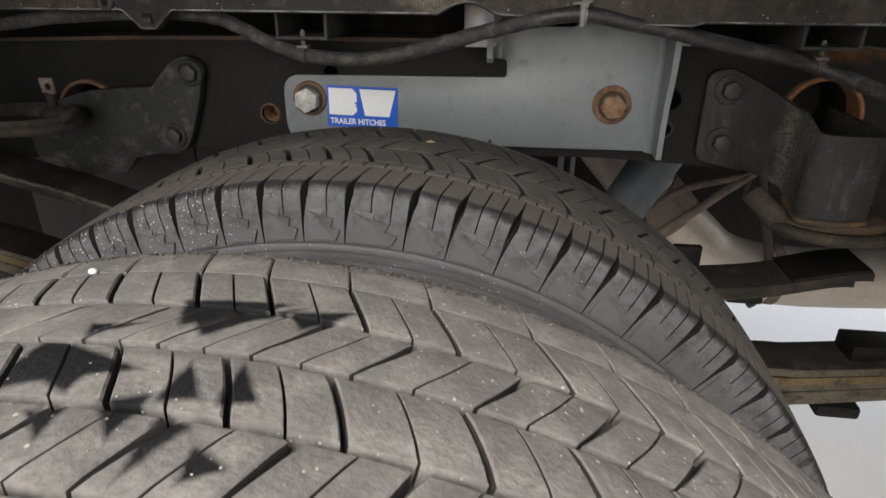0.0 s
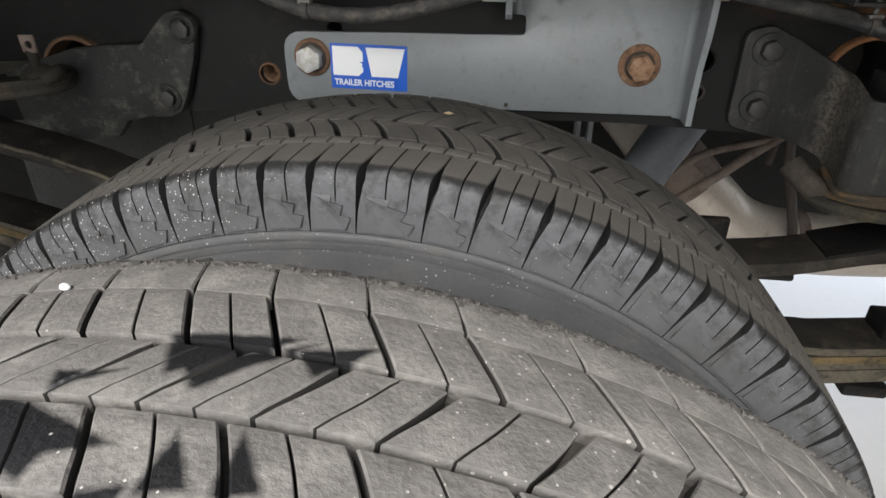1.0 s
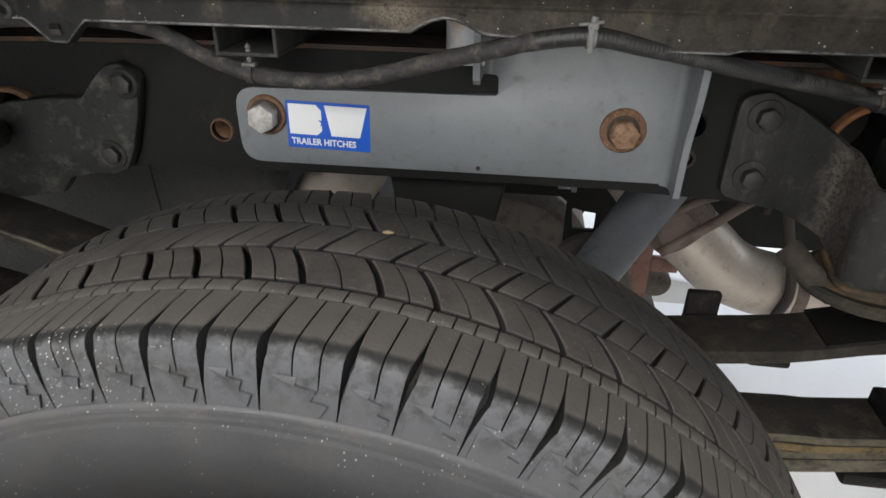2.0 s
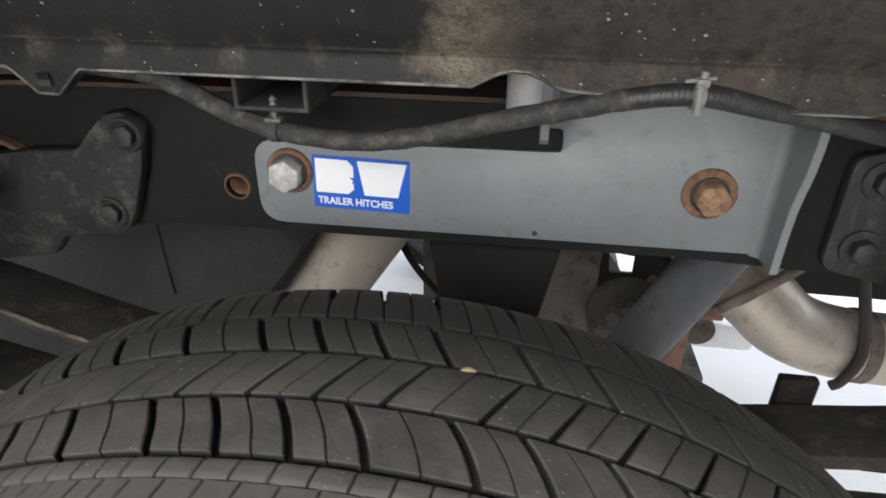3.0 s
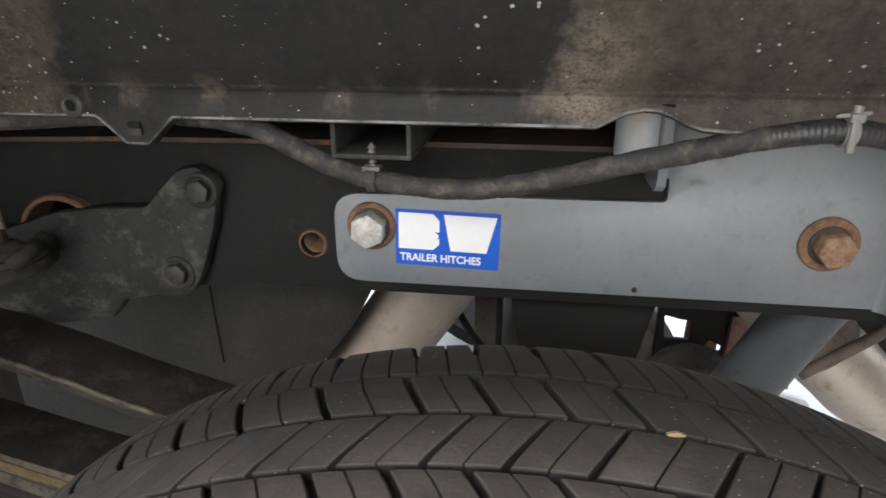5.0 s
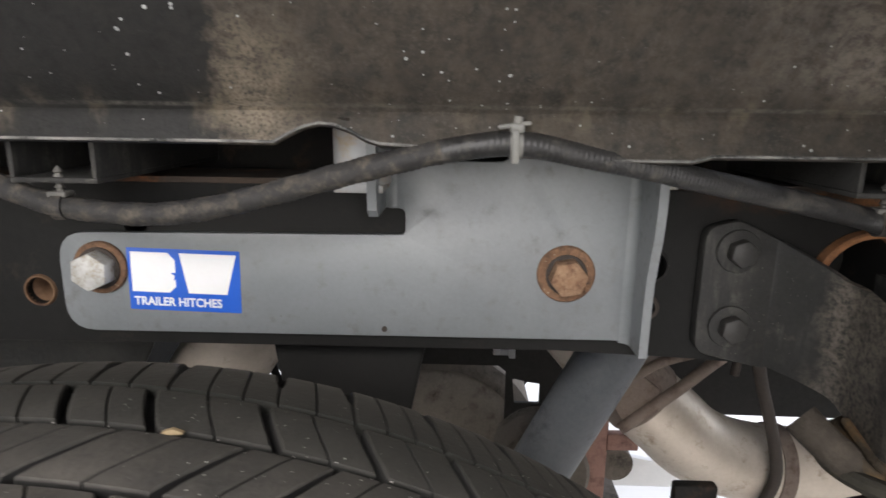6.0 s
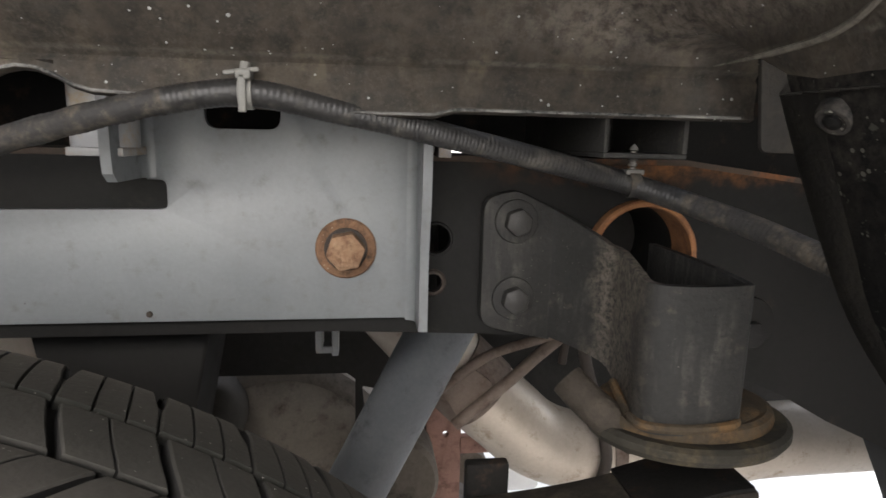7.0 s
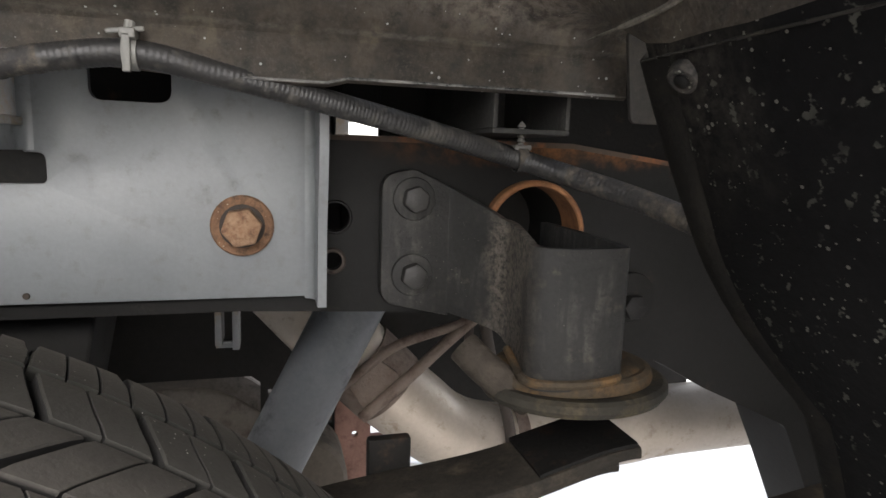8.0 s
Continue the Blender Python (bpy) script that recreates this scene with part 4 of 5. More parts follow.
part("weld_seam", tube([(0.0445, 0.8032, 0.853), (0.0445, 0.8030, 0.89), (0.0445, 0.8032, 0.928)], 0.0013, 8, 4), M["rust_pale"], tube_, "yellowed weld seam")
part("tube_shelf", box((0.0165, 0.803, 0.8455), (0.054, 0.8515, 0.8515), 0.001), M["tube_grey"], tube_)
part("end_tab", box((0.2765, 0.835, 0.848), (0.287, 0.859, 0.866), 0.001), M["tube_grey"], tube_)

# ---------------------------------------------------------------- rear bump-stop bracket
def folded(path, tops, bots, thick, steps=6):
    """An upright plate that follows a plan path, with its own top and bottom edges along it."""
    pts = [Vector((x, y, 0)) for x, y in path]
    fine, tt, bb = [], [], []
    n = len(pts)
    for i in range(n - 1):
        p0, p1, p2, p3 = pts[max(i - 1, 0)], pts[i], pts[i + 1], pts[min(i + 2, n - 1)]
        for k in range(steps if i < n - 2 else steps + 1):
            t = k / steps
            c = 0.5 * ((2 * p1) + (p2 - p0) * t + (2 * p0 - 5 * p1 + 4 * p2 - p3) * t * t + (3 * p1 - p0 - 3 * p2 + p3) * t ** 3)
            fine.append(c)
            tt.append(tops[i] * (1 - t) + tops[i + 1] * t)
            bb.append(bots[i] * (1 - t) + bots[i + 1] * t)
    bm = bmesh.new()
    rows = []
    for i, c in enumerate(fine):
        d = (fine[min(i + 1, len(fine) - 1)] - fine[max(i - 1, 0)]).normalized()
        nrm = Vector((d.y, -d.x, 0)) * (thick / 2)
        rows.append([bm.verts.new((*(c + nrm).xy, bb[i])), bm.verts.new((*(c - nrm).xy, bb[i])), bm.verts.new((*(c - nrm).xy, tt[i])), bm.verts.new((*(c + nrm).xy, tt[i]))])
    for r, q in zip(rows, rows[1:]):
        for j in range(4):
            bm.faces.new((r[j], r[(j + 1) % 4], q[(j + 1) % 4], q[j]))
    bm.faces.new(rows[0])
    bm.faces.new(rows[-1][::-1])
    bmesh.ops.recalc_face_normals(bm, faces=bm.faces[:])
    return bevel(bm, 0.0012, 2, 50)


def squash(bm, cy, k):
    for v in bm.verts:
        v.co.y = cy + (v.co.y - cy) * k
    return bm


rear = thing("bump_stop_bracket", "black cast bump-stop bracket with a rusty dished cup", "suspension bracket", group="bump-stop brackets", at=(0.43, 0.80, 0.65))
part("mount_plate", sheet(rounded([(0.317, 0.706), (0.379, 0.692), (0.379, 0.806), (0.345, 0.822), (0.317, 0.816)], [0.016, 0.002, 0.002, 0.016, 0.016]), 0.846, 0.8595, (), 0.003), M["cast_dusty"], rear)
part("sleeve", folded([(0.368, 0.852), (0.380, 0.847), (0.398, 0.823), (0.411, 0.803), (0.4145, 0.786), (0.409, 0.748), (0.4055, 0.727), (0.412, 0.716), (0.437, 0.711), (0.463, 0.712), (0.472, 0.722), (0.4745, 0.79), (0.4745, 0.862)],
                      [0.810, 0.806, 0.794, 0.784, 0.782, 0.776, 0.7735, 0.773, 0.773, 0.7735, 0.7735, 0.775, 0.775], [0.694, 0.695, 0.692, 0.688, 0.682, 0.674, 0.671] + [0.670] * 6, 0.006), M["cast_dusty"], rear)
for z in (0.7965, 0.7305):
    b = part("bolt_boss", bevel_cyl(0.3445, 0.8425, 0.8465, z, 0.0185, 28, 0.0015), M["cast_dusty"], rear)
    part("bolt_head", bevel_cyl(0.3445, 0.831, 0.843, z, 0.0120, 6, 0.0022, radians(20)), M["bolt_grey"], b)
part("seat_plate", squash(lathe([(0.0, 0.004), (0.060, 0.004), (0.0725, 0.0055), (0.0765, 0.003), (0.0770, -0.002), (0.0735, -0.007), (0.062, -0.010), (0.0, -0.011)], "z", 56, (0.458, 0.757, 0.660)), 0.757, 0.84), M["cup"], rear, "mud-caked seat plate")
part("cup", squash(lathe([(0.0, 0.0125), (0.050, 0.0125), (0.0560, 0.0105), (0.0600, 0.0115), (0.0645, 0.0095), (0.0665, 0.0045), (0.0660, 0.0015), (0.0, 0.001)], "z", 56, (0.456, 0.757, 0.6640)), 0.757, 0.80), M["cup_rust"], rear, "mud-caked rusty cup")
part("leg", sweep(smooth_path([(0.414, 0.750, 0.652), (0.396, 0.751, 0.664), (0.381, 0.760, 0.676), (0.371, 0.771, 0.686)], 6),
                  rounded([(-0.018, -0.013), (0.018, -0.013), (0.018, 0.013), (-0.018, 0.013)], 0.012, 4)), M["leg"], rear)
part("weld_bead", tube([(0.4080, 0.775, 0.682), (0.404, 0.748, 0.678), (0.4010, 0.725, 0.676), (0.410, 0.7125, 0.6755), (0.437, 0.7070, 0.6755), (0.464, 0.7075, 0.6770), (0.4745, 0.722, 0.677), (0.478, 0.745, 0.677)], 0.0036, 8, 5), M["cup_rust"], rear, "rusty weld bead")

# ---------------------------------------------------------------- front bump-stop bracket
front = thing("bump_stop_bracket", "black cast bump-stop bracket with broad wing and dusty cup", "suspension bracket", group="bump-stop brackets", at=(-0.5, 0.80, 0.64))
wing = rounded([(-0.3466, 0.806), (-0.3565, 0.7635), (-0.3749, 0.7145), (-0.387, 0.6936), (-0.4042, 0.6848), (-0.4335, 0.6853), (-0.4679, 0.6771), (-0.478, 0.6657), (-0.4891, 0.6526), (-0.5487, 0.6491),
                (-0.565, 0.655), (-0.600, 0.6794), (-0.600, 0.748), (-0.560, 0.761), (-0.522, 0.7735), (-0.4726, 0.7788), (-0.4252, 0.7812), (-0.407, 0.8002), (-0.3863, 0.8199), (-0.3681, 0.8236), (-0.3515, 0.8156)],
               [0.008, 0.02, 0.02, 0.006, 0.006, 0.01, 0.008, 0.006, 0.008, 0.012, 0.01, 0.01, 0.01, 0.02, 0.02, 0.02, 0.01, 0.01, 0.008, 0.006, 0.006])
part("wing", sheet(wing, 0.842, 0.8595, (), 0.003, skew=lambda c: Vector((c.x, c.y - 0.30 * max(0.0, -0.50 - c.x) - 0.010 * max(0.0, 1 - abs(c.z - 0.73) / 0.06) * max(0.0, min(1.0, (-0.40 - c.x) / 0.05)), c.z))), M["wing"], front)
for cx, cz in ((-0.3644, 0.8006), (-0.4018, 0.7125)):
    b = part("bolt_recess", lathe([(0.0125, 0.002), (0.0125, -0.002), (0.0150, -0.004), (0.0175, -0.003), (0.0190, 0.001)], "y", 28, (cx, 0.842, cz)), M["wing"], front)
    part("bolt_head", bevel_cyl(cx, 0.834, 0.842, cz, 0.0115, 6, 0.0012, radians(15)), M["bolt_grey"], b)
bm = lathe([(0.0, -0.004), (0.066, -0.006), (0.074, 0.004), (0.079, 0.0085), (0.084, 0.008), (0.086, 0.003), (0.0835, 0.0005), (0.087, -0.003), (0.086, -0.009), (0.080, -0.013), (0.064, -0.015), (0.0, -0.016)], "z", 48, (-0.578, 0.778, 0.747))
for v in bm.verts:
    v.co.y = 0.778 + (v.co.y - 0.778) * 0.74
part("cup", bm, M["cup"], front, "mud-caked cup")
part("cup_curl", tube([(-0.503, 0.752, 0.752), (-0.497, 0.760, 0.757), (-0.496, 0.772, 0.760), (-0.502, 0.782, 0.758)], 0.0075, 12, 5), M["cup"], front)
part("cup_post", lathe([(0.0, 0.024), (0.011, 0.022), (0.0185, 0.016), (0.0205, 0.008), (0.0205, 0.0)], "z", 24, (-0.522, 0.770, 0.744)), M["cup"], front)
tab = thing("wiring_clip", "pale tan clip with a square eye standing on the cup", "clip", at=(-0.515, 0.765, 0.768))
part("eye", sheet(rounded([(-0.5225, 0.7835), (-0.5035, 0.7835), (-0.5045, 0.8035), (-0.5235, 0.8035)], 0.0015), 0.757, 0.760, [ring_points(-0.513, 0.7925, 0.0045, 12)], 0.0006), M["rod"], tab)
part("foot", tube([(-0.513, 0.7585, 0.785), (-0.516, 0.763, 0.776), (-0.521, 0.768, 0.766)], 0.006, 10, 4), M["cup"], tab)

# ---------------------------------------------------------------- wiring loom
loom = thing("wiring_loom", "black taped wiring loom sagging along the frame rail", "cable", at=(0, 0.77, 0.83))
LOOM = [(-0.75, 0.80, 0.845), (-0.60, 0.79, 0.862), (-0.48, 0.775, 0.876), (-0.36, 0.785, 0.881), (-0.29, 0.782, 0.877), (-0.255, 0.778, 0.866), (-0.215, 0.776, 0.848), (-0.176, 0.774, 0.8365),
        (-0.12, 0.768, 0.8325), (-0.075, 0.764, 0.8365), (-0.029, 0.760, 0.8470), (0.02, 0.754, 0.8610), (0.06, 0.748, 0.8720), (0.10, 0.747, 0.8815), (0.1478, 0.745, 0.8875), (0.196, 0.750, 0.8795),
        (0.24, 0.755, 0.8715), (0.275, 0.758, 0.8640), (0.311, 0.765, 0.8565), (0.371, 0.780, 0.8435), (0.412, 0.785, 0.8335), (0.445, 0.760, 0.8220), (0.472, 0.721, 0.8100), (0.490, 0.680, 0.7980), (0.510, 0.652, 0.785), (0.55, 0.640, 0.762)]
lp = smooth_path(LOOM, 26)
cut0, cut2 = 9 * 26, 21 * 26


def loom_length(nm, i0, i1, kind, mat_, lab):
    """A length of the loom: bare convoluted tube or a tape wrap."""
    seg = lp[i0:i1 + 1]
    circle = [(0.0083 * math.cos(2 * math.pi * k / 16), 0.0083 * math.sin(2 * math.pi * k / 16)) for k in range(16)]
    if kind == "ribbed":
        fine, step = [], 0.0008
        for a, b in zip(seg, seg[1:]):
            n = max(1, round((b - a).length / step))
            fine += [a.lerp(b, k / n) for k in range(n)]
        part(nm, sweep(fine + [seg[-1]], circle, True, lambda i: (1.015, 1.006, 0.982, 0.982)[i % 4]), mat_, loom, lab)
    else:
        part(nm, sweep(seg, circle, True, lambda i: 1.0 + 0.03 * math.sin(i * 2.1) + 0.035 * math.sin(i * 0.37)), mat_, loom, lab)


loom_length("taped_length", 0, cut0, "tape", M["hose"], "dusty tape-wrapped length")
loom_length("taped_length", cut0, 13 * 26, "tape", M["hose"], "dusty tape-wrapped length")
loom_length("ribbed_length", 13 * 26, cut2, "ribbed", M["hose_ribbed"], "black convoluted tubing")
loom_length("ribbed_length", cut2, len(lp) - 1, "ribbed", M["hose"], "dusty convoluted tubing")


def fir_clip(x, y, z, tie):
    c = thing("loom_clip", "grey nylon clip strapped round the loom", "clip", group="loom clips", at=(x, y, z))
    part("strap", lathe([(0.0088, -0.004), (0.0102, -0.004), (0.0102, 0.004), (0.0088, 0.004)], "x", 20, (x, y, z)), M["clip"] if tie else M["hose"], c)
    if tie:
        part("tail", box((x - 0.0032, y - 0.0120, z - 0.012), (x + 0.0014, y - 0.0088, z + 0.010), 0.0008), M["clip"], c)
        part("head", box((x - 0.0045, y - 0.012, z + 0.007), (x + 0.0045, y + 0.002, z + 0.013), 0.0015), M["clip"], c)
        part("wing", box((x - 0.0105, y - 0.009, z + 0.0105), (x + 0.0105, y - 0.006, z + 0.0135), 0.0012, Matrix.Translation((x, y, z)) @ Matrix.Rotation(radians(-8), 4, "Y") @ Matrix.Translation((-x, -y, -z))), M["clip"], c)
        part("peg", tube([(x, y - 0.007, z + 0.011), (x + 0.001, y - 0.006, z + 0.017)], 0.0030, 10, 3), M["clip"], c)
    else:
        fir = []
        for k in range(5):
            fir += [(0.0021, 0.0038 * k), (0.0036, 0.0038 * k + 0.0009), (0.0021, 0.0038 * k + 0.0032)]
        part("stem", lathe([(0.0, 0.0)] + fir + [(0.0, 0.0205)], "z", 12, (x, y, z + 0.009)), M["clip_dark"], c)
        part("collar", box((x - 0.007, y - 0.006, z + 0.007), (x + 0.007, y + 0.006, z + 0.011), 0.001), M["clip_dark"], c)


fir_clip(0.1478, 0.745, 0.8875, True)
fir_clip(-0.176, 0.774, 0.8365, False)
fir_clip(0.4150, 0.785, 0.8330, False)

# ---------------------------------------------------------------- springs
spring = thing("leaf_spring", "dusty steel leaf spring pack with an arched overload leaf", "leaf spring", at=(-0.04, 0.78, 0.42))


def leaf(points, y0, y1, thick):
    sec = rounded([(y0, -thick / 2), (y1, -thick / 2), (y1, thick / 2), (y0, thick / 2)], 0.003, 2)
    return sweep(smooth_path([(x, 0, z) for x, z in points], 8), sec)


OVER = [(-0.838, 0.7365), (-0.624, 0.6765), (-0.507, 0.6475), (-0.394, 0.6115), (-0.15, 0.548), (0.0, 0.530), (0.15, 0.538), (0.289, 0.5575), (0.404, 0.5715), (0.492, 0.5925), (0.520, 0.5955)]
ov = part("overload_leaf", leaf(OVER, 0.745, 0.815, 0.011), M["leaf"], spring)
part("overload_leaf", leaf([(x * 0.965, z - 0.0115) for x, z in OVER], 0.748, 0.812, 0.010), M["leaf"], spring)
part("rubber_pad", leaf([(0.430, 0.5845), (0.46, 0.5925), (0.490, 0.5998), (0.517, 0.6027)], 0.746, 0.814, 0.004), M["pad"], ov, "black rubber contact pad")
bm = sweep(smooth_path([(x, 0, z - 0.003) for x, z in OVER if x < -0.1], 30), rounded([(0.7424, 0.0048), (0.7462, 0.0048), (0.7462, 0.0096), (0.7424, 0.0096)], 0.001, 1))
for v in bm.verts:
    n_ = noise.noise(Vector((v.co.x * 38, 0, 3.0))) + 0.5 * noise.noise(Vector((v.co.x * 150, v.co.z * 80, 9.0)))
    v.co.z += (0.004 if v.co.z < 0.5 else 0.0022) * n_
    v.co.y -= 0.0012 * max(0.0, n_)
part("edge_scuff", bm, M["leaf_edge"], ov, "scuffed crusted leaf edge")
MAIN = [(-1.072, 0.658), (-0.6715, 0.5615), (-0.481, 0.515), (-0.213, 0.465), (0.0, 0.446), (0.213, 0.443), (0.432, 0.449), (0.53, 0.456), (1.034, 0.520)]
for k in range(5):
    pts = [(x * (1 - 0.03 * k), z - 0.0140 * k + 0.02 * (x / 1.05) ** 2 * k * 0.2) for x, z in MAIN]
    bm = leaf(pts, 0.748 - 0.0015 * (k % 2), 0.818, 0.0125)
    bmesh.ops.recalc_face_normals(bm, faces=bm.faces[:])
    for f_ in bm.faces:
        f_.material_index = 1 if f_.normal.y < -0.6 else 0
    part("leaf", bm, M["leaf"], spring).data.materials.append(M["leaf_rusty_edge"] if k == 1 else M["leaf_edge"])
for k in range(5, 9):
    pts = [(x * (1.0 - 0.012 * (k - 5)) * 0.86, z - 0.0140 * k + 0.002 * x ** 2 * k) for x, z in MAIN if x < 0.1]
    part("leaf", leaf(pts, 0.748, 0.818, 0.013), M["leaf"], spring)
part("clamp", join(box((0.304, 0.820, 0.378), (0.342, 0.832, 0.592), 0.003), box((0.304, 0.738, 0.372), (0.342, 0.832, 0.380), 0.003)), M["pad"], spring, "black spring clamp")
part("clamp", box((0.535, 0.765, 0.463), (0.60, 0.812, 0.487), 0.003), M["pad"], spring, "black spring clamp")
part("clamp_pad", box((0.504, 0.747, 0.383), (0.560, 0.815, 0.402), 0.005), M["pad"], spring, "black pad under the leaves")
part("spacer", box((0.36, 0.752, 0.545), (0.405, 0.810, 0.5555), 0.004), M["pad"], spring, "small dark spacer under the overload leaf")

# ---------------------------------------------------------------- exhaust, shock, axle and what lies behind
pipe = thing("exhaust_pipe", "tan heat-stained exhaust pipe bent over the axle", "exhaust pipe", at=(0.2, 1.12, 0.38))
part("pipe", tube([(-0.70, 1.10, 0.16), (-0.55, 1.10, 0.19), (-0.42, 1.10, 0.275), (-0.305, 1.10, 0.42), (-0.20, 1.10, 0.575), (-0.11, 1.105, 0.70), (0.0, 1.13, 0.755), (0.11, 1.17, 0.745), (0.21, 1.20, 0.685),
                   (0.285, 1.21, 0.605), (0.340, 1.21, 0.540), (0.385, 1.21, 0.493), (0.4336, 1.21, 0.450), (0.480, 1.21, 0.410), (0.545, 1.21, 0.385), (0.65, 1.21, 0.374), (0.80, 1.21, 0.380), (0.95, 1.21, 0.388), (1.7, 1.21, 0.39)], 0.0600, 36, 10), M["steel"], pipe)
part("joint_ring", tube([(0.592, 1.21, 0.378), (0.612, 1.21, 0.3765)], 0.0625, 36, 3), M["rod"], pipe, "rusty pipe joint")
part("hanger_rod", tube([(0.512, 1.14, 0.610), (0.46, 1.138, 0.568), (0.425, 1.136, 0.537), (0.385, 1.137, 0.502), (0.346, 1.14, 0.468)], 0.0085, 12, 6), M["rod"], pipe, "rusted hanger rod")
part("hanger_rod", tube([(0.50, 1.14, 0.612), (0.485, 1.14, 0.5983), (0.400, 1.138, 0.5744), (0.360, 1.138, 0.5497), (0.314, 1.14, 0.513)], 0.0070, 12, 6), M["rod"], pipe, "rusted hanger rod")
part("clamp_saddle", sheet(rounded([(0.326, 0.515), (0.368, 0.552), (0.398, 0.528), (0.395, 0.500), (0.362, 0.470), (0.345, 0.484)], 0.008), 1.143, 1.150, (), 0.002), M["rod"], pipe, "rusty clamp saddle")
part("clamp_band", tube([(0.345, 1.21, 0.535), (0.395, 1.21, 0.484)], 0.0622, 36, 3), M["rod"], pipe, "rusty band clamp")
part("drop_rod", tube([(0.515, 1.14, 0.640), (0.530, 1.14, 0.560), (0.552, 1.139, 0.490), (0.568, 1.139, 0.435), (0.572, 1.139, 0.395), (0.562, 1.145, 0.350), (0.552, 1.150, 0.335)], 0.0085, 12, 6), M["rod_dark"], pipe, "rusted hanger strap")
part("hanger_rod", tube([(0.503, 1.14, 0.630), (0.500, 1.14, 0.595), (0.496, 1.14, 0.555)], 0.0060, 10, 5), M["rod_dark"], pipe, "rusted hanger rod")

shock = thing("shock_absorber", "blue-grey painted shock absorber slanting down from the rail", "shock absorber", at=(0.13, 1.06, 0.27))
d0, d1 = Vector((0.345, 1.06, 0.70)), Vector((0.175, 1.06, 0.36))
part("dust_tube", sweep([d0.lerp(d1, k / 8) for k in range(9)], [(0.039 * math.cos(2 * math.pi * k / 28), 0.039 * math.sin(2 * math.pi * k / 28)) for k in range(28)]), M["shock"], shock)
part("body", sweep([d1.lerp(Vector((0.13, 1.06, 0.27)), k / 3) for k in range(4)], [(0.033 * math.cos(2 * math.pi * k / 24), 0.033 * math.sin(2 * math.pi * k / 24)) for k in range(24)]), M["shock"], shock)
part("top_eye", bevel_cyl(0.352, 1.03, 1.09, 0.715, 0.026, 24, 0.003), M["rail"], shock)

axle = thing("rear_axle", "dusty iron rear axle housing with its spring seat", "axle", at=(AX, 1.2, 0.35))
part("axle_tube", lathe([(0.0, 0.66), (0.055, 0.66), (0.055, 1.57), (0.055, 1.98), (0.0, 1.98)], "y", 40, (AX, 0, AZ)), M["axle_dark"], axle)
part("breather_bracket", join(box((0.160, 1.09, 0.598), (0.168, 1.13, 0.650), 0.001), box((0.180, 1.09, 0.592), (0.188, 1.12, 0.650), 0.001), box((0.160, 1.10, 0.592), (0.188, 1.105, 0.600), 0.001)), M["tube_grey"], axle, "small bright metal bracket")

shield = thing("heat_shield", "dark sheet-metal shield behind the exhaust pipe", "shield", at=(-0.4, 1.2, 0.4))
part("panel", sheet([(-0.80, 0.36), (-0.43, 0.36), (-0.39, 0.42), (-0.27, 0.58), (-0.20, 0.72), (-0.20, 0.945), (-0.80, 0.945)], 1.0, 1.006, (), 0.001), M["shield"], shield)
part("seam", tube([(-0.466, 0.9990, 0.700), (-0.466, 0.9985, 0.605), (-0.462, 0.9985, 0.505)], 0.0022, 8, 4), M["cast_dusty"], shield, "thin folded seam")

# made-up dark box that hides bright ground at the left
tank = thing("dark_blocker", "dark box added between the frame rails to block the bright ground", "fuel tank", at=(-1.0, 1.3, 0.25))
part("shell", box((-1.7, 1.02, 0.22), (-0.47, 1.70, 0.945), 0.05), M["dark"], tank)
# added filler for the darkness behind the axle; holes leave the bright gaps
cross = thing("dark_filler_panel", "dark filler panel added under the bed, with gaps left for the bright ground", "crossmember", at=(0.1, 1.43, 0.6))
part("panel", sheet([(-0.160, 0.437), (0.190, 0.437), (0.205, 0.425), (0.205, 0.22), (0.345, 0.22), (0.345, 0.350), (0.60, 0.350), (1.10, 0.345), (1.10, 0.945), (-0.160, 0.945)], 1.42, 1.43,
                    [rounded([(0.2175, 0.412), (0.2225, 0.362), (0.270, 0.361), (0.270, 0.402), (0.245, 0.405)], 0.004, 3), rounded([(0.2955, 0.341), (0.332, 0.338), (0.332, 0.352), (0.306, 0.364)], 0.004, 3), rounded([(0.322, 0.838), (0.410, 0.838), (0.410, 0.895), (0.322, 0.895)], 0.008, 3)], 0.001), M["dark"], cross)
part("flange", box((-0.155, 1.38, 0.60), (1.10, 1.42, 0.606), 0.002), M["dark"], cross)
jounce = thing("axle_bump_stop", "black tapered bump-stop bracket hung under the frame rail", "suspension bracket", at=(0.0, 0.945, 0.70))
part("body", sheet(rounded([(-0.070, 0.700), (-0.040, 0.500), (0.045, 0.500), (0.085, 0.700)], [0.004, 0.012, 0.012, 0.004]), 0.90, 0.99, (), 0.006), M["rail"], jounce)
part("foot_flange", box((-0.046, 0.894, 0.492), (0.051, 0.996, 0.500), 0.003), M["axle_dark"], jounce)
muffler = thing("muffler", "tan dusty steel muffler drum behind the axle", "muffler", at=(0.072, 1.60, 0.03))
part("drum", lathe([(0.0, 1.405), (0.060, 1.408), (0.110, 1.418), (0.150, 1.434), (0.178, 1.452), (0.195, 1.472), (0.203, 1.490), (0.205, 1.60), (0.203, 1.73), (0.185, 1.75), (0.0, 1.755)], "y", 64, (0.072, 0, 0.235)), M["bracket_tan"], muffler)
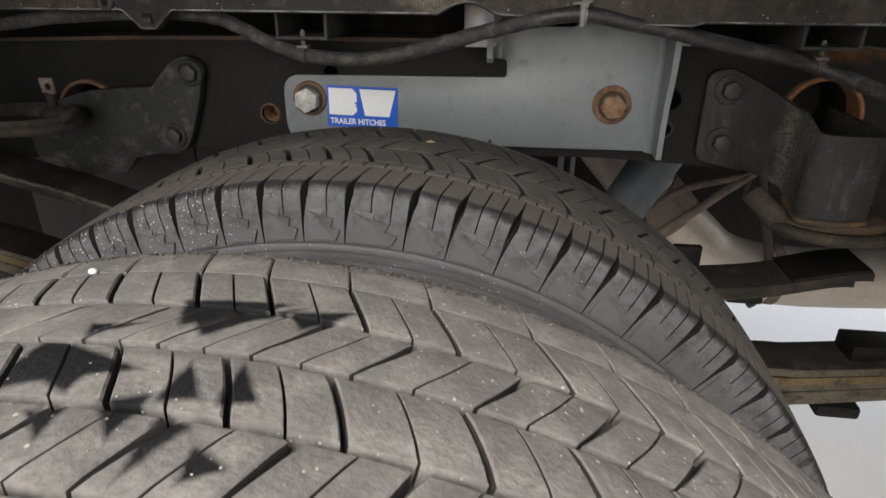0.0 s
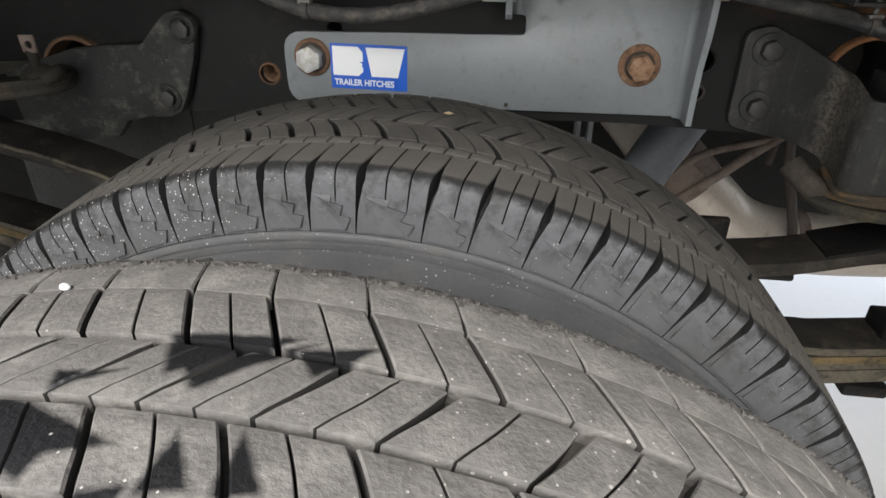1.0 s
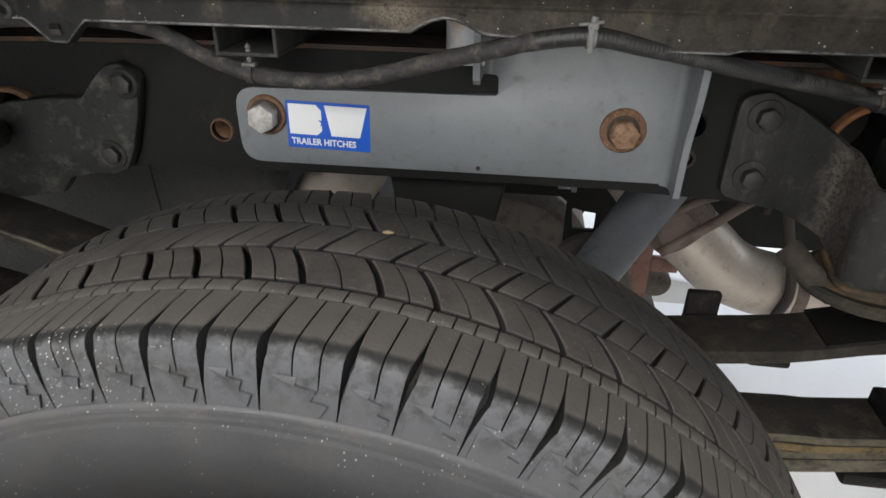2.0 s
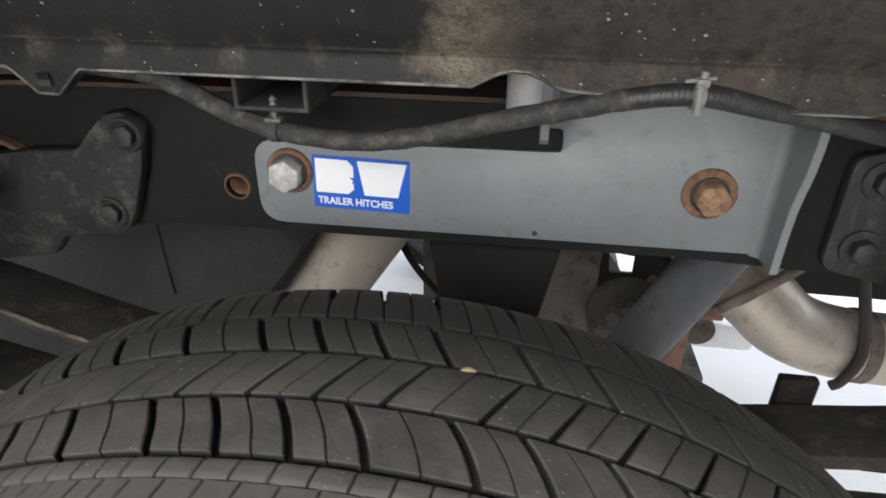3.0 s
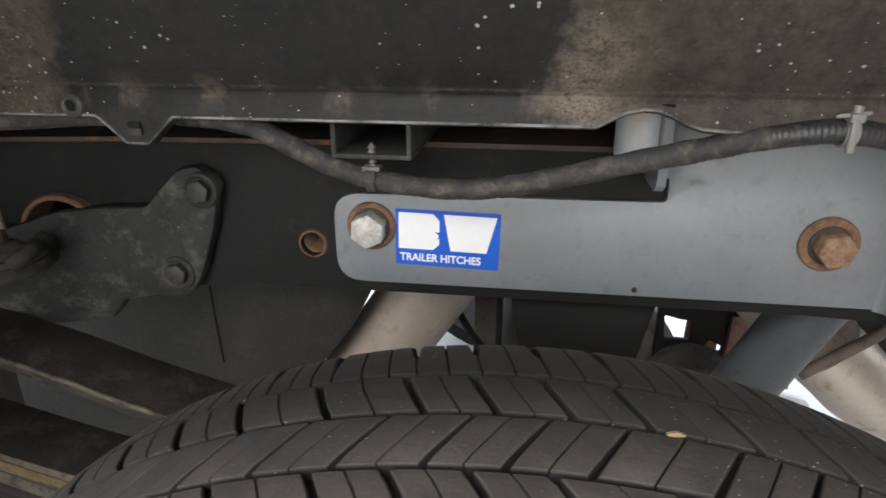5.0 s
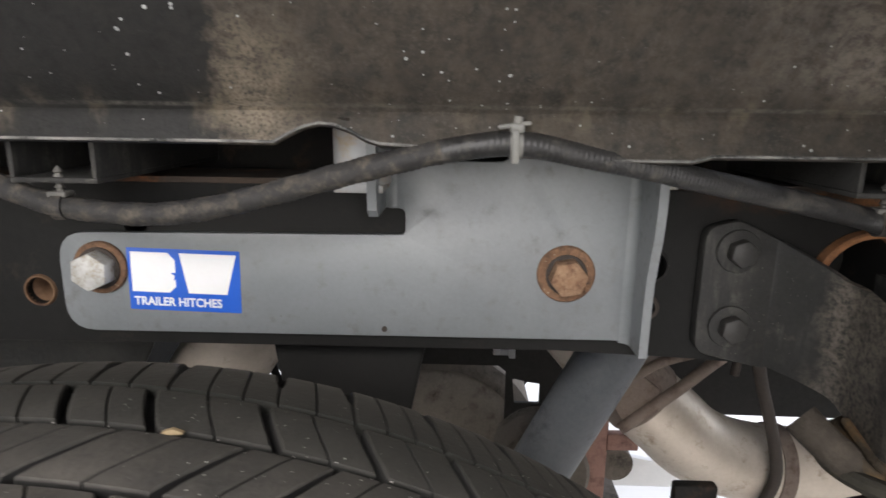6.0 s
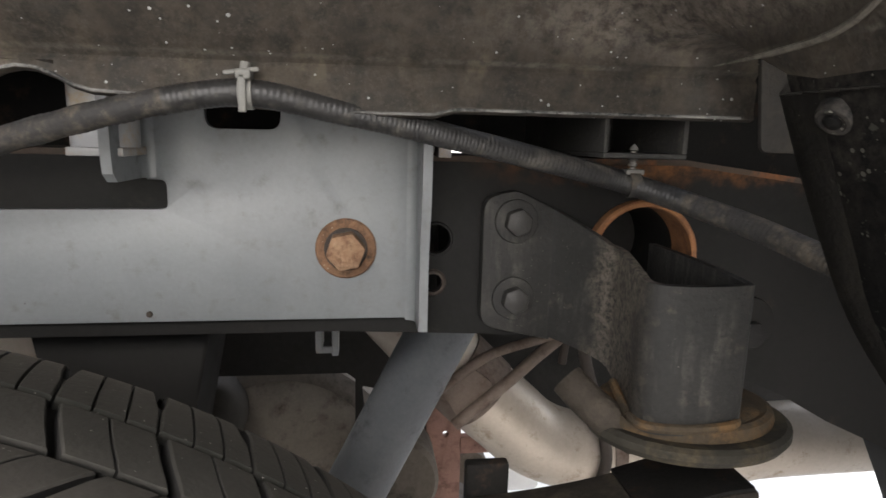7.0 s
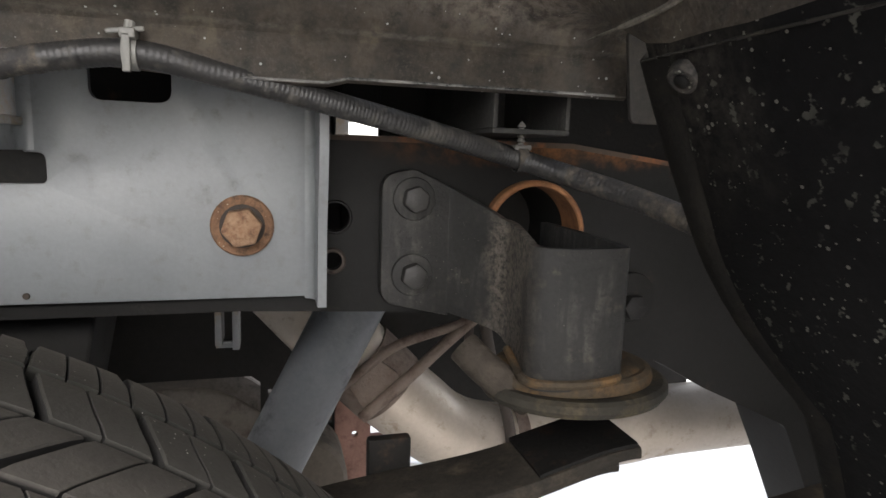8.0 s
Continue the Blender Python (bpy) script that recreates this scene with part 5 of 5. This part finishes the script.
part("seam", lathe([(0.178, 1.450), (0.192, 1.458), (0.203, 1.472), (0.2085, 1.478), (0.2085, 1.488), (0.203, 1.492)], "y", 64, (0.072, 0, 0.235)), M["axle"], muffler, "folded seam ring")

mount = thing("spring_mount", "reddish-brown rusted bracket on the far side of the axle", "bracket", at=(0.34, 1.62, 0.1))
part("upright", sheet(rounded([(0.312, 0.08), (0.392, 0.08), (0.386, 0.30), (0.372, 0.36), (0.330, 0.37), (0.318, 0.30)], 0.012), 1.61, 1.63, (), 0.003), M["rust_brown"], mount)
bar = thing("stabiliser_link", "pinkish-brown rusted flat bar with a drilled eye and pale lug", "link", at=(0.365, 1.41, 0.1))
part("bar", sheet(rounded([(0.336, 0.10), (0.4015, 0.10), (0.4015, 0.425), (0.336, 0.425)], 0.004), 1.404, 1.4195, [ring_points(0.372, 0.318, 0.006, 12)], 0.001), M["rust_pink"], bar)
part("crosspiece", box((0.40, 1.40, 0.278), (0.46, 1.4195, 0.312), 0.003), M["rust_pink"], bar)
part("bushing", bevel_cyl(0.425, 1.42, 1.46, 0.235, 0.035, 20, 0.004), M["axle"], bar)
part("lug", sheet(rounded([(0.452, 0.070), (0.63, 0.070), (0.60, 0.128), (0.50, 0.146), (0.452, 0.125)], 0.02), 1.60, 1.615, [ring_points(0.484, 0.108, 0.018, 16, 0.5)], 0.002), M["white_metal"], bar, "pale lug with an oval hole")
part("lug_arm", box((0.36, 1.4195, 0.085), (0.46, 1.61, 0.115), 0.004), M["axle"], bar)
brake = thing("brake_drum", "dark brake drum end seen past the shock absorber", "brake", at=(0.26, 1.28, 0.2))
part("drum", lathe([(0.0, 0.0), (0.075, 0.0), (0.082, 0.008), (0.082, 0.10), (0.0, 0.10)], "y", 28, (0.265, 1.29, 0.29)), M["axle"], brake)

cable = thing("brake_hose", "thin black hose hanging behind the tyre", "hose", at=(-0.06, 1.2, 0.5))
part("hose", tube([(-0.175, 1.18, 0.66), (-0.170, 1.18, 0.60), (-0.160, 1.18, 0.53), (-0.134, 1.18, 0.477), (-0.100, 1.18, 0.436), (-0.06, 1.18, 0.40)], 0.006, 10, 6), M["pad"], cable)
post = thing("spring_hanger", "narrow brown metal upright behind the tyre", "bracket", at=(-0.05, 1.3, 0.4))
part("upright", box((-0.136, 1.26, 0.36), (-0.098, 1.268, 0.72), 0.001), M["axle"], post)
part("upright_edge", box((-0.098, 1.24, 0.36), (-0.088, 1.275, 0.72), 0.001), M["cast"], post)

# ---------------------------------------------------------------- tyres
DEPTH = 0.008
PITCHES = {"S": 0.0328, "M": 0.0392, "L": 0.0460}     # the tread's three pitch lengths


def crown(y, R):
    if R > RT:
        return R - 0.0095 * (abs(y) / 0.11) ** 1.6
    droop = 0.0030 * (max(0.0, y - 0.045) / 0.025) ** 1.3
    return R - 0.0035 * (abs(y) / 0.10) ** 2.2 - droop


def wheel_point(s, y, r, R=RT):
    a = s / R
    return Vector((r * math.sin(a), y, r * math.cos(a)))


def tread_block(arc, y0, y1, slant, curve, gap, sipes, shoulder=0, R=RT):
    """One pitch of a rib, cut across by a groove and thin sipes. slant: how far the cuts lean along the tread."""
    bm = bmesh.new()
    cuts = [0.0] + [c for c in sipes] + [1.0]
    across = [j / 6 for j in range(7)]
    if shoulder and y0 < 0:
        across = [0.0, 0.025, 0.055, 0.09, 0.135, 0.18, 0.34, 0.50, 0.66, 1.0]
    for i in range(len(cuts) - 1):
        a0, a1 = cuts[i], cuts[i + 1]
        first, last = i == 0, i == len(cuts) - 2
        cols = []
        for f in across:
            y = y0 + (y1 - y0) * f
            lean = slant * (f - 0.5) + curve * math.sin(math.pi * f)
            g0 = gap(f) / 2 if first else 0.0005
            g1 = gap(f) / 2 if last else 0.0005
            cols.append((y, lean + arc * (a0 - 0.5) + g0, lean + arc * (a1 - 0.5) - g1, f))
        c0, c1 = (0.0008 if first else 0.0003), (0.0008 if last else 0.0003)
        ring_rows = []
        for y, s0, s1, f in cols:
            side = min(f, 1 - f) < 0.01
            top = crown(y, R) - (0.0007 if side else 0.0)
            if shoulder:
                start, end, fall = (0.0992, 0.105, 0.0060) if y < 0 and R == RT else ((0.086, 0.1045, 0.006) if R == RT else (0.104, 0.112, 0.002))
                edge = abs(y) - start
                if edge > 0:
                    top = crown(y, R) - 0.0004 - fall * (edge / (end - start)) ** 2.2
            low = R - DEPTH - 0.006 - (0.014 if shoulder and abs(y) > 0.09 else 0)
            mid = 0.5 * (s0 + s1)
            row = [wheel_point(s0, y, low, R), wheel_point(s0, y, top - c0, R), wheel_point(s0 + c0, y, top, R), wheel_point(mid, y, top, R),
                   wheel_point(s1 - c1, y, top, R), wheel_point(s1, y, top - c1, R), wheel_point(s1, y, low, R)]
            ring_rows.append([bm.verts.new(v) for v in row])
        if shoulder:
            # the block runs on down the upper sidewall, where its grooves close up
            outer = abs(y1) > abs(y0)
            y_end, s0, s1, f = cols[-1] if outer else cols[0]
            wider = abs(y_end)
            extra = []
            wide = gap(0.0 if y_end < 0 else 1.0) - 0.0008
            steps = ((0.0010, 0.014, 0.22), (0.0026, 0.022, 0.52), (0.0042, 0.031, 0.82), (0.0058, 0.0450, 1.0), (0.0030, 0.0475, 1.0)) if y_end < 0 else \
                ((0.0012, 0.019, 0.35), (0.0036, 0.031, 0.75), (0.0058, 0.0450, 1.0), (0.0030, 0.0475, 1.0))
            for dy, dr, sh in steps:
                yy, rr = wider + dy, R - dr
                shut = 0.0 if sh < 0.8 else 0.0005
                k0, k1 = s0 - (wide * sh if first else shut), s1 + (0.0 if last else shut)
                base, out_y = math.copysign(yy - 0.006, y_end), math.copysign(yy, y_end)
                extra.append([bm.verts.new(v) for v in (wheel_point(k0, base, rr, R), wheel_point(k0, out_y, rr - 0.0002, R), wheel_point(k0 + c0, out_y, rr, R), wheel_point(0.5 * (k0 + k1), out_y, rr, R),
                                                        wheel_point(k1 - c1, out_y, rr, R), wheel_point(k1, out_y, rr - 0.0002, R), wheel_point(k1, base, rr, R))])
            ring_rows = ring_rows + extra if outer else extra[::-1] + ring_rows
        for r, q in zip(ring_rows, ring_rows[1:]):
            for j in range(6):
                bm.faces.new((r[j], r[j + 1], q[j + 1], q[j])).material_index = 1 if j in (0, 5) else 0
        bm.faces.new(ring_rows[0])
        bm.faces.new(ring_rows[-1][::-1])
    return bm


def thin(f):
    return 0.0009


def even(f):
    return 0.0042


def taper(f):
    return 0.0024 + 0.0014 * (1 - f)


def notch_near(f):
    return 0.0009 + 0.0050 * max(0.0, 1 - f / 0.58) ** 1.2


def slot(f):
    return 0.0024


def wedge_far(f):
    return 0.0016 + 0.0030 * f


def strip_far(f):
    return 0.0012 if f < 0.3 else 0.0005


def strip_near(f):
    return 0.0010 if f > 0.28 else 0.0050


def notch_far(f):
    return 0.0010 if f < 0.5 else 0.0040 + 0.0012 * min(1.0, (f - 0.5) / 0.2)


# name, near and far edge from the tread's middle, slant, curve, groove, sipes by pitch, shoulder
RIBS = [("near", -0.1050, -0.0662, 0.006, 0.0, notch_near, True, 1), ("edge", -0.0652, -0.0553, 0.0015, 0.0, thin, True, 0),
        ("second", -0.0510, -0.0195, -0.0155, 0.0015, even, False, 0), ("centre", -0.0155, 0.0150, 0.0175, 0.0, taper, False, 0),
        ("fourth", 0.0190, 0.0470, -0.0135, -0.0008, even, False, 0), ("far", 0.0512, 0.1045, -0.012, 0.0, notch_far, True, 1)]


def tyre(name, label, y_mid, rubber, starts, floor="groove", single=True, R=RT, ribs=RIBS):
    """starts: for each rib, where along the tread its pitch series begins, and the series."""
    ob = thing(name, label, "tire", group="dual rear tires", at=(AX, y_mid, -0.058))
    base = Matrix.Translation((AX, y_mid, AZ))

    def put(nm, bm, mat_, lab="", smooth=35):
        p = new(nm, mesh_of(nm, bm, mat_, smooth))
        p.parent = ob
        p.matrix_parent_inverse = Matrix.Translation(-Vector(ob.location))
        p.matrix_basis = base
        if lab:
            p["label"] = lab
        return p

    g, w = R - DEPTH - (0.004 if R > RT else 0.0), (0.007 if R > RT else 0.0)
    half = [(0.0, g), (0.0165, g), (0.051, g - 0.001), (0.085, g - 0.006), (0.097, g - 0.014), (0.1000, g - 0.024), (0.1052, R - 0.0445), (0.1108, R - 0.0468), (0.1116, R - 0.0480),
            (0.1116, R - 0.0512), (0.1106, R - 0.0518), (0.1106, R - 0.0526), (0.1130, R - 0.0534), (0.1130, R - 0.0566), (0.1120, R - 0.0572), (0.1120, R - 0.0580), (0.1145, R - 0.0590), (0.1150, R - 0.065), (0.1165, R - 0.074), (0.1180, R - 0.09),
            (0.1180, R - 0.11), (0.112, R - 0.14), (0.103, R - 0.16), (0.098, R - 0.172), (0.092, R - 0.182)]
    half = [(y + (w if y > 0.08 else 0.0), r) for y, r in half]
    profile = [(r, -y) for y, r in half[::-1]] + [(r, y) for y, r in half[1:]]
    put("carcass", lathe(profile, "y", 160), M["side"], "black ribbed sidewall", 40)
    k = R - 0.182
    put("rim", lathe([(k, -0.095), (k, -0.085), (k - 0.025, -0.075), (k - 0.035, 0.0), (0.06, 0.02), (0.05, 0.03), (0.05, 0.05), (k - 0.035, 0.05), (k - 0.025, 0.075), (k, 0.085), (k, 0.095)], "y", 64), M["rail"], "dark steel rim")
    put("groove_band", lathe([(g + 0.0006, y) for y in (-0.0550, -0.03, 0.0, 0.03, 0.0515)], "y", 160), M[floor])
    # near-black notch floors: the shade down there is coloured in
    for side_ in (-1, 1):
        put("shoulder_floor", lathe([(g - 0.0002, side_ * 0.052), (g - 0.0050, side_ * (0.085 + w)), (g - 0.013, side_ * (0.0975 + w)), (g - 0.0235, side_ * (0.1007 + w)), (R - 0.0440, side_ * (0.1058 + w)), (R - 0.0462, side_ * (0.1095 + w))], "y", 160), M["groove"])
    for (nm, y0, y1, slant, curve, gap, many, shoulder), (begin, series) in zip(ribs, starts):
        shapes = {}
        rest = bmesh.new()
        left = 2 * math.pi * R - sum(PITCHES.get(c, c) for c in series)
        count = round(left / 0.038)
        s = begin
        for c in list(series) + ["F"] * count:
            arc = left / count if c == "F" else PITCHES.get(c, c)
            if c not in shapes:
                cuts = () if many is None else (((0.36, 0.68) if arc > 0.036 else (0.5,)) if many else (0.5,))
                # second material paints the groove walls dark, shade included
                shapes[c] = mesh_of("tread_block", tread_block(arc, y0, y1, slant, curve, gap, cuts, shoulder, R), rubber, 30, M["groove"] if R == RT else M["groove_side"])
            a = (s + arc / 2 + slant / 2) / R
            s += arc
            a = (a + math.pi) % (2 * math.pi) - math.pi
            rot = Matrix.Rotation(a, 4, "Y")
            if single and abs(a) < radians(58):
                b = new("tread_block", shapes[c])
                b.parent = ob
                b.matrix_parent_inverse = Matrix.Translation(-Vector(ob.location))
                b.matrix_basis = base @ rot
            else:
                start = len(rest.verts)
                rest.from_mesh(shapes[c])
                rest.verts.ensure_lookup_table()
                bmesh.ops.transform(rest, matrix=rot, verts=rest.verts[start:])
        if nm == "near" and single and R == RT:
            marks = bmesh.new()
            s = begin - 6 * 0.038
            for c in ["F"] * 6 + list(series) + ["F"] * 6:
                arc = left / count if c == "F" else PITCHES.get(c, c)
                panel = [(0.08, 0.0425), (0.74, 0.0425), (0.84, 0.0350), (0.62, 0.0335), (0.68, 0.0275), (0.42, 0.0255), (0.44, 0.0215), (0.10, 0.0215)]
                vs = []
                for lift in (-0.001, 0.0020):
                    vs.append([marks.verts.new(wheel_point(s + u * arc, -(0.1050 + 0.0026 + (dr - 0.022) * 0.14 + lift * min(1.0, (dr - 0.0205) / 0.005)), R - dr)) for u, dr in panel])
                marks.faces.new(vs[1])
                for k_ in range(len(panel)):
                    k2 = (k_ + 1) % len(panel)
                    marks.faces.new((vs[0][k_], vs[0][k2], vs[1][k2], vs[1][k_]))
                s += arc
            m_ = put("moulded_panel", bevel(marks, 0.0005, 1, 40), rubber, "raised stepped panels moulded on the shoulder", 0)
            m_["kind"] = "stuff"
        p = put("tread_rest", rest, rubber, "", 30)
        p["kind"] = "stuff"
    return ob


tyre("inner_tire", "black inner dual tire with siped ribs and darkened grooves", 0.5210, M["rubber_in"],
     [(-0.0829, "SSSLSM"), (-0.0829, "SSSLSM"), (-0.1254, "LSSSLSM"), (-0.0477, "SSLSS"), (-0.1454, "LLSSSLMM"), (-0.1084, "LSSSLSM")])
# the outer tyre's ribs, from the far shoulder strip to the near one
RIBS_OUT = [("far", 0.0830, 0.1120, -0.008, 0.0, strip_far, None, 1), ("block", 0.0495, 0.0817, -0.0155, 0.0, slot, False, 0), ("slanted", 0.0175, 0.0455, 0.0190, 0.0010, wedge_far, False, 0),
            ("centre", -0.0145, 0.0135, -0.0128, 0.0008, slot, False, 0), ("slanted", -0.0460, -0.0185, 0.0135, 0.0, wedge_far, False, 0),
            ("block", -0.0817, -0.0500, 0.0150, 0.0, slot, False, 0), ("near", -0.1120, -0.0830, 0.008, 0.0, strip_near, True, 1)]
OUT_PITCH = [0.0345, 0.0379, 0.0316, 0.0381, 0.0375, 0.0476, 0.0398]
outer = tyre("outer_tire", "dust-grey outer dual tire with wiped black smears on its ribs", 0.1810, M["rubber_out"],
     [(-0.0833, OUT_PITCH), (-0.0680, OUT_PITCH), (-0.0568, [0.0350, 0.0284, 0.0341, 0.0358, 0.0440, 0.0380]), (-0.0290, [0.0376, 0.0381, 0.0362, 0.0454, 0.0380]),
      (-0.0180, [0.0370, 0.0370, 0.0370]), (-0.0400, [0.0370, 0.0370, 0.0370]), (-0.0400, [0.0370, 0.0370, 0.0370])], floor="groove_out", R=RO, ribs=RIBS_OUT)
tyre("opposite_tire", "dark inner tire on the far end of the axle", 2.10, M["rubber_in"], [(0.0, "SMLS")] * 6, single=False)

rng = random.Random(7)
bm = bmesh.new()
for k in range(1100):
    s_, yy = rng.uniform(-0.36, 0.42), min(0.1125, 0.1075 + rng.gauss(0.0, 0.0030))
    rr = crown(yy, RO) - 0.0004 - 0.002 * (max(0.0, yy - 0.104) / 0.008) ** 2.2
    c = wheel_point(s_, yy, rr, RO) + Vector((AX, 0.1810, AZ))
    size = rng.uniform(0.0004, 0.0013)
    got = bmesh.ops.create_icosphere(bm, subdivisions=1, radius=size, matrix=Matrix.Translation(c) @ Matrix.Rotation(rng.uniform(0, 6), 4, "Y") @ Matrix.Diagonal((1.5, 1.1, 0.7, 1)))
    for v in got["verts"]:
        v.co += (v.co - c) * 0.5 * noise.noise(v.co * 900)
for k in range(170):
    s_, yy = rng.uniform(-0.30, 0.36), min(0.1130, 0.1095 + rng.gauss(0.0, 0.0022))
    c = wheel_point(s_, yy, crown(yy, RO) - 0.0008 - 0.002 * (max(0.0, yy - 0.104) / 0.008) ** 2.2, RO) + Vector((AX, 0.1810, AZ))
    got = bmesh.ops.create_icosphere(bm, subdivisions=2, radius=rng.uniform(0.0012, 0.0026), matrix=Matrix.Translation(c) @ Matrix.Rotation(s_ / RO, 4, "Y") @ Matrix.Diagonal((rng.uniform(1.2, 2.6), 1.0, 0.55, 1)))
    for v in got["verts"]:
        v.co += (v.co - c) * 0.8 * noise.noise(v.co * 500)
flakes = bmesh.new()
for k in range(150):
    s_, yy = rng.uniform(-0.32, 0.38), rng.uniform(0.1085, 0.1135)
    c = wheel_point(s_, yy, crown(yy, RO) - 0.0008 - 0.002 * (max(0.0, yy - 0.104) / 0.008) ** 2.2, RO) + Vector((AX, 0.1810, AZ))
    got = bmesh.ops.create_icosphere(flakes, subdivisions=2, radius=rng.uniform(0.0016, 0.0032), matrix=Matrix.Translation(c) @ Matrix.Rotation(s_ / RO, 4, "Y") @ Matrix.Diagonal((rng.uniform(1.2, 3.2), 0.9, 0.5, 1)))
    for v in got["verts"]:
        v.co += (v.co - c) * 0.9 * noise.noise(v.co * 420)
flakes_ = part("crumbling_edge", flakes, M["flake"], outer, "dark crumbling flakes along the shoulder edge", 0)
flakes_["kind"] = "stuff"
crumbs = part("mud_crust", bm, M["crumb"], outer, "crust of dried mud along the shoulder", 0)
crumbs["kind"] = "stuff"

pebble = thing("pebble", "small white pebble lying on the outer tire", "stone", at=(-0.1062, 0.2630, 0.7975))
bm = bmesh.new()
bmesh.ops.create_icosphere(bm, subdivisions=2, radius=0.0018)
for v in bm.verts:
    v.co = Vector((v.co.x * 1.3, v.co.y, v.co.z * 0.8)) * (1 + 0.25 * noise.noise(v.co * 400)) + Vector((-0.1062, 0.2630, 0.8000))
part("stone", bm, M["white_metal"], pebble)
dry = thing("dry_leaf", "small curled tan leaf on the inner tire", "leaf", at=(0.0125, 0.5375, 0.796))
part("blade", sheet(rounded([(0.0075, 0.7958), (0.0125, 0.7976), (0.0180, 0.7958), (0.0120, 0.7952)], 0.001, 3), 0.5362, 0.5380, (), 0.0003), M["leaf_tan"], dry)
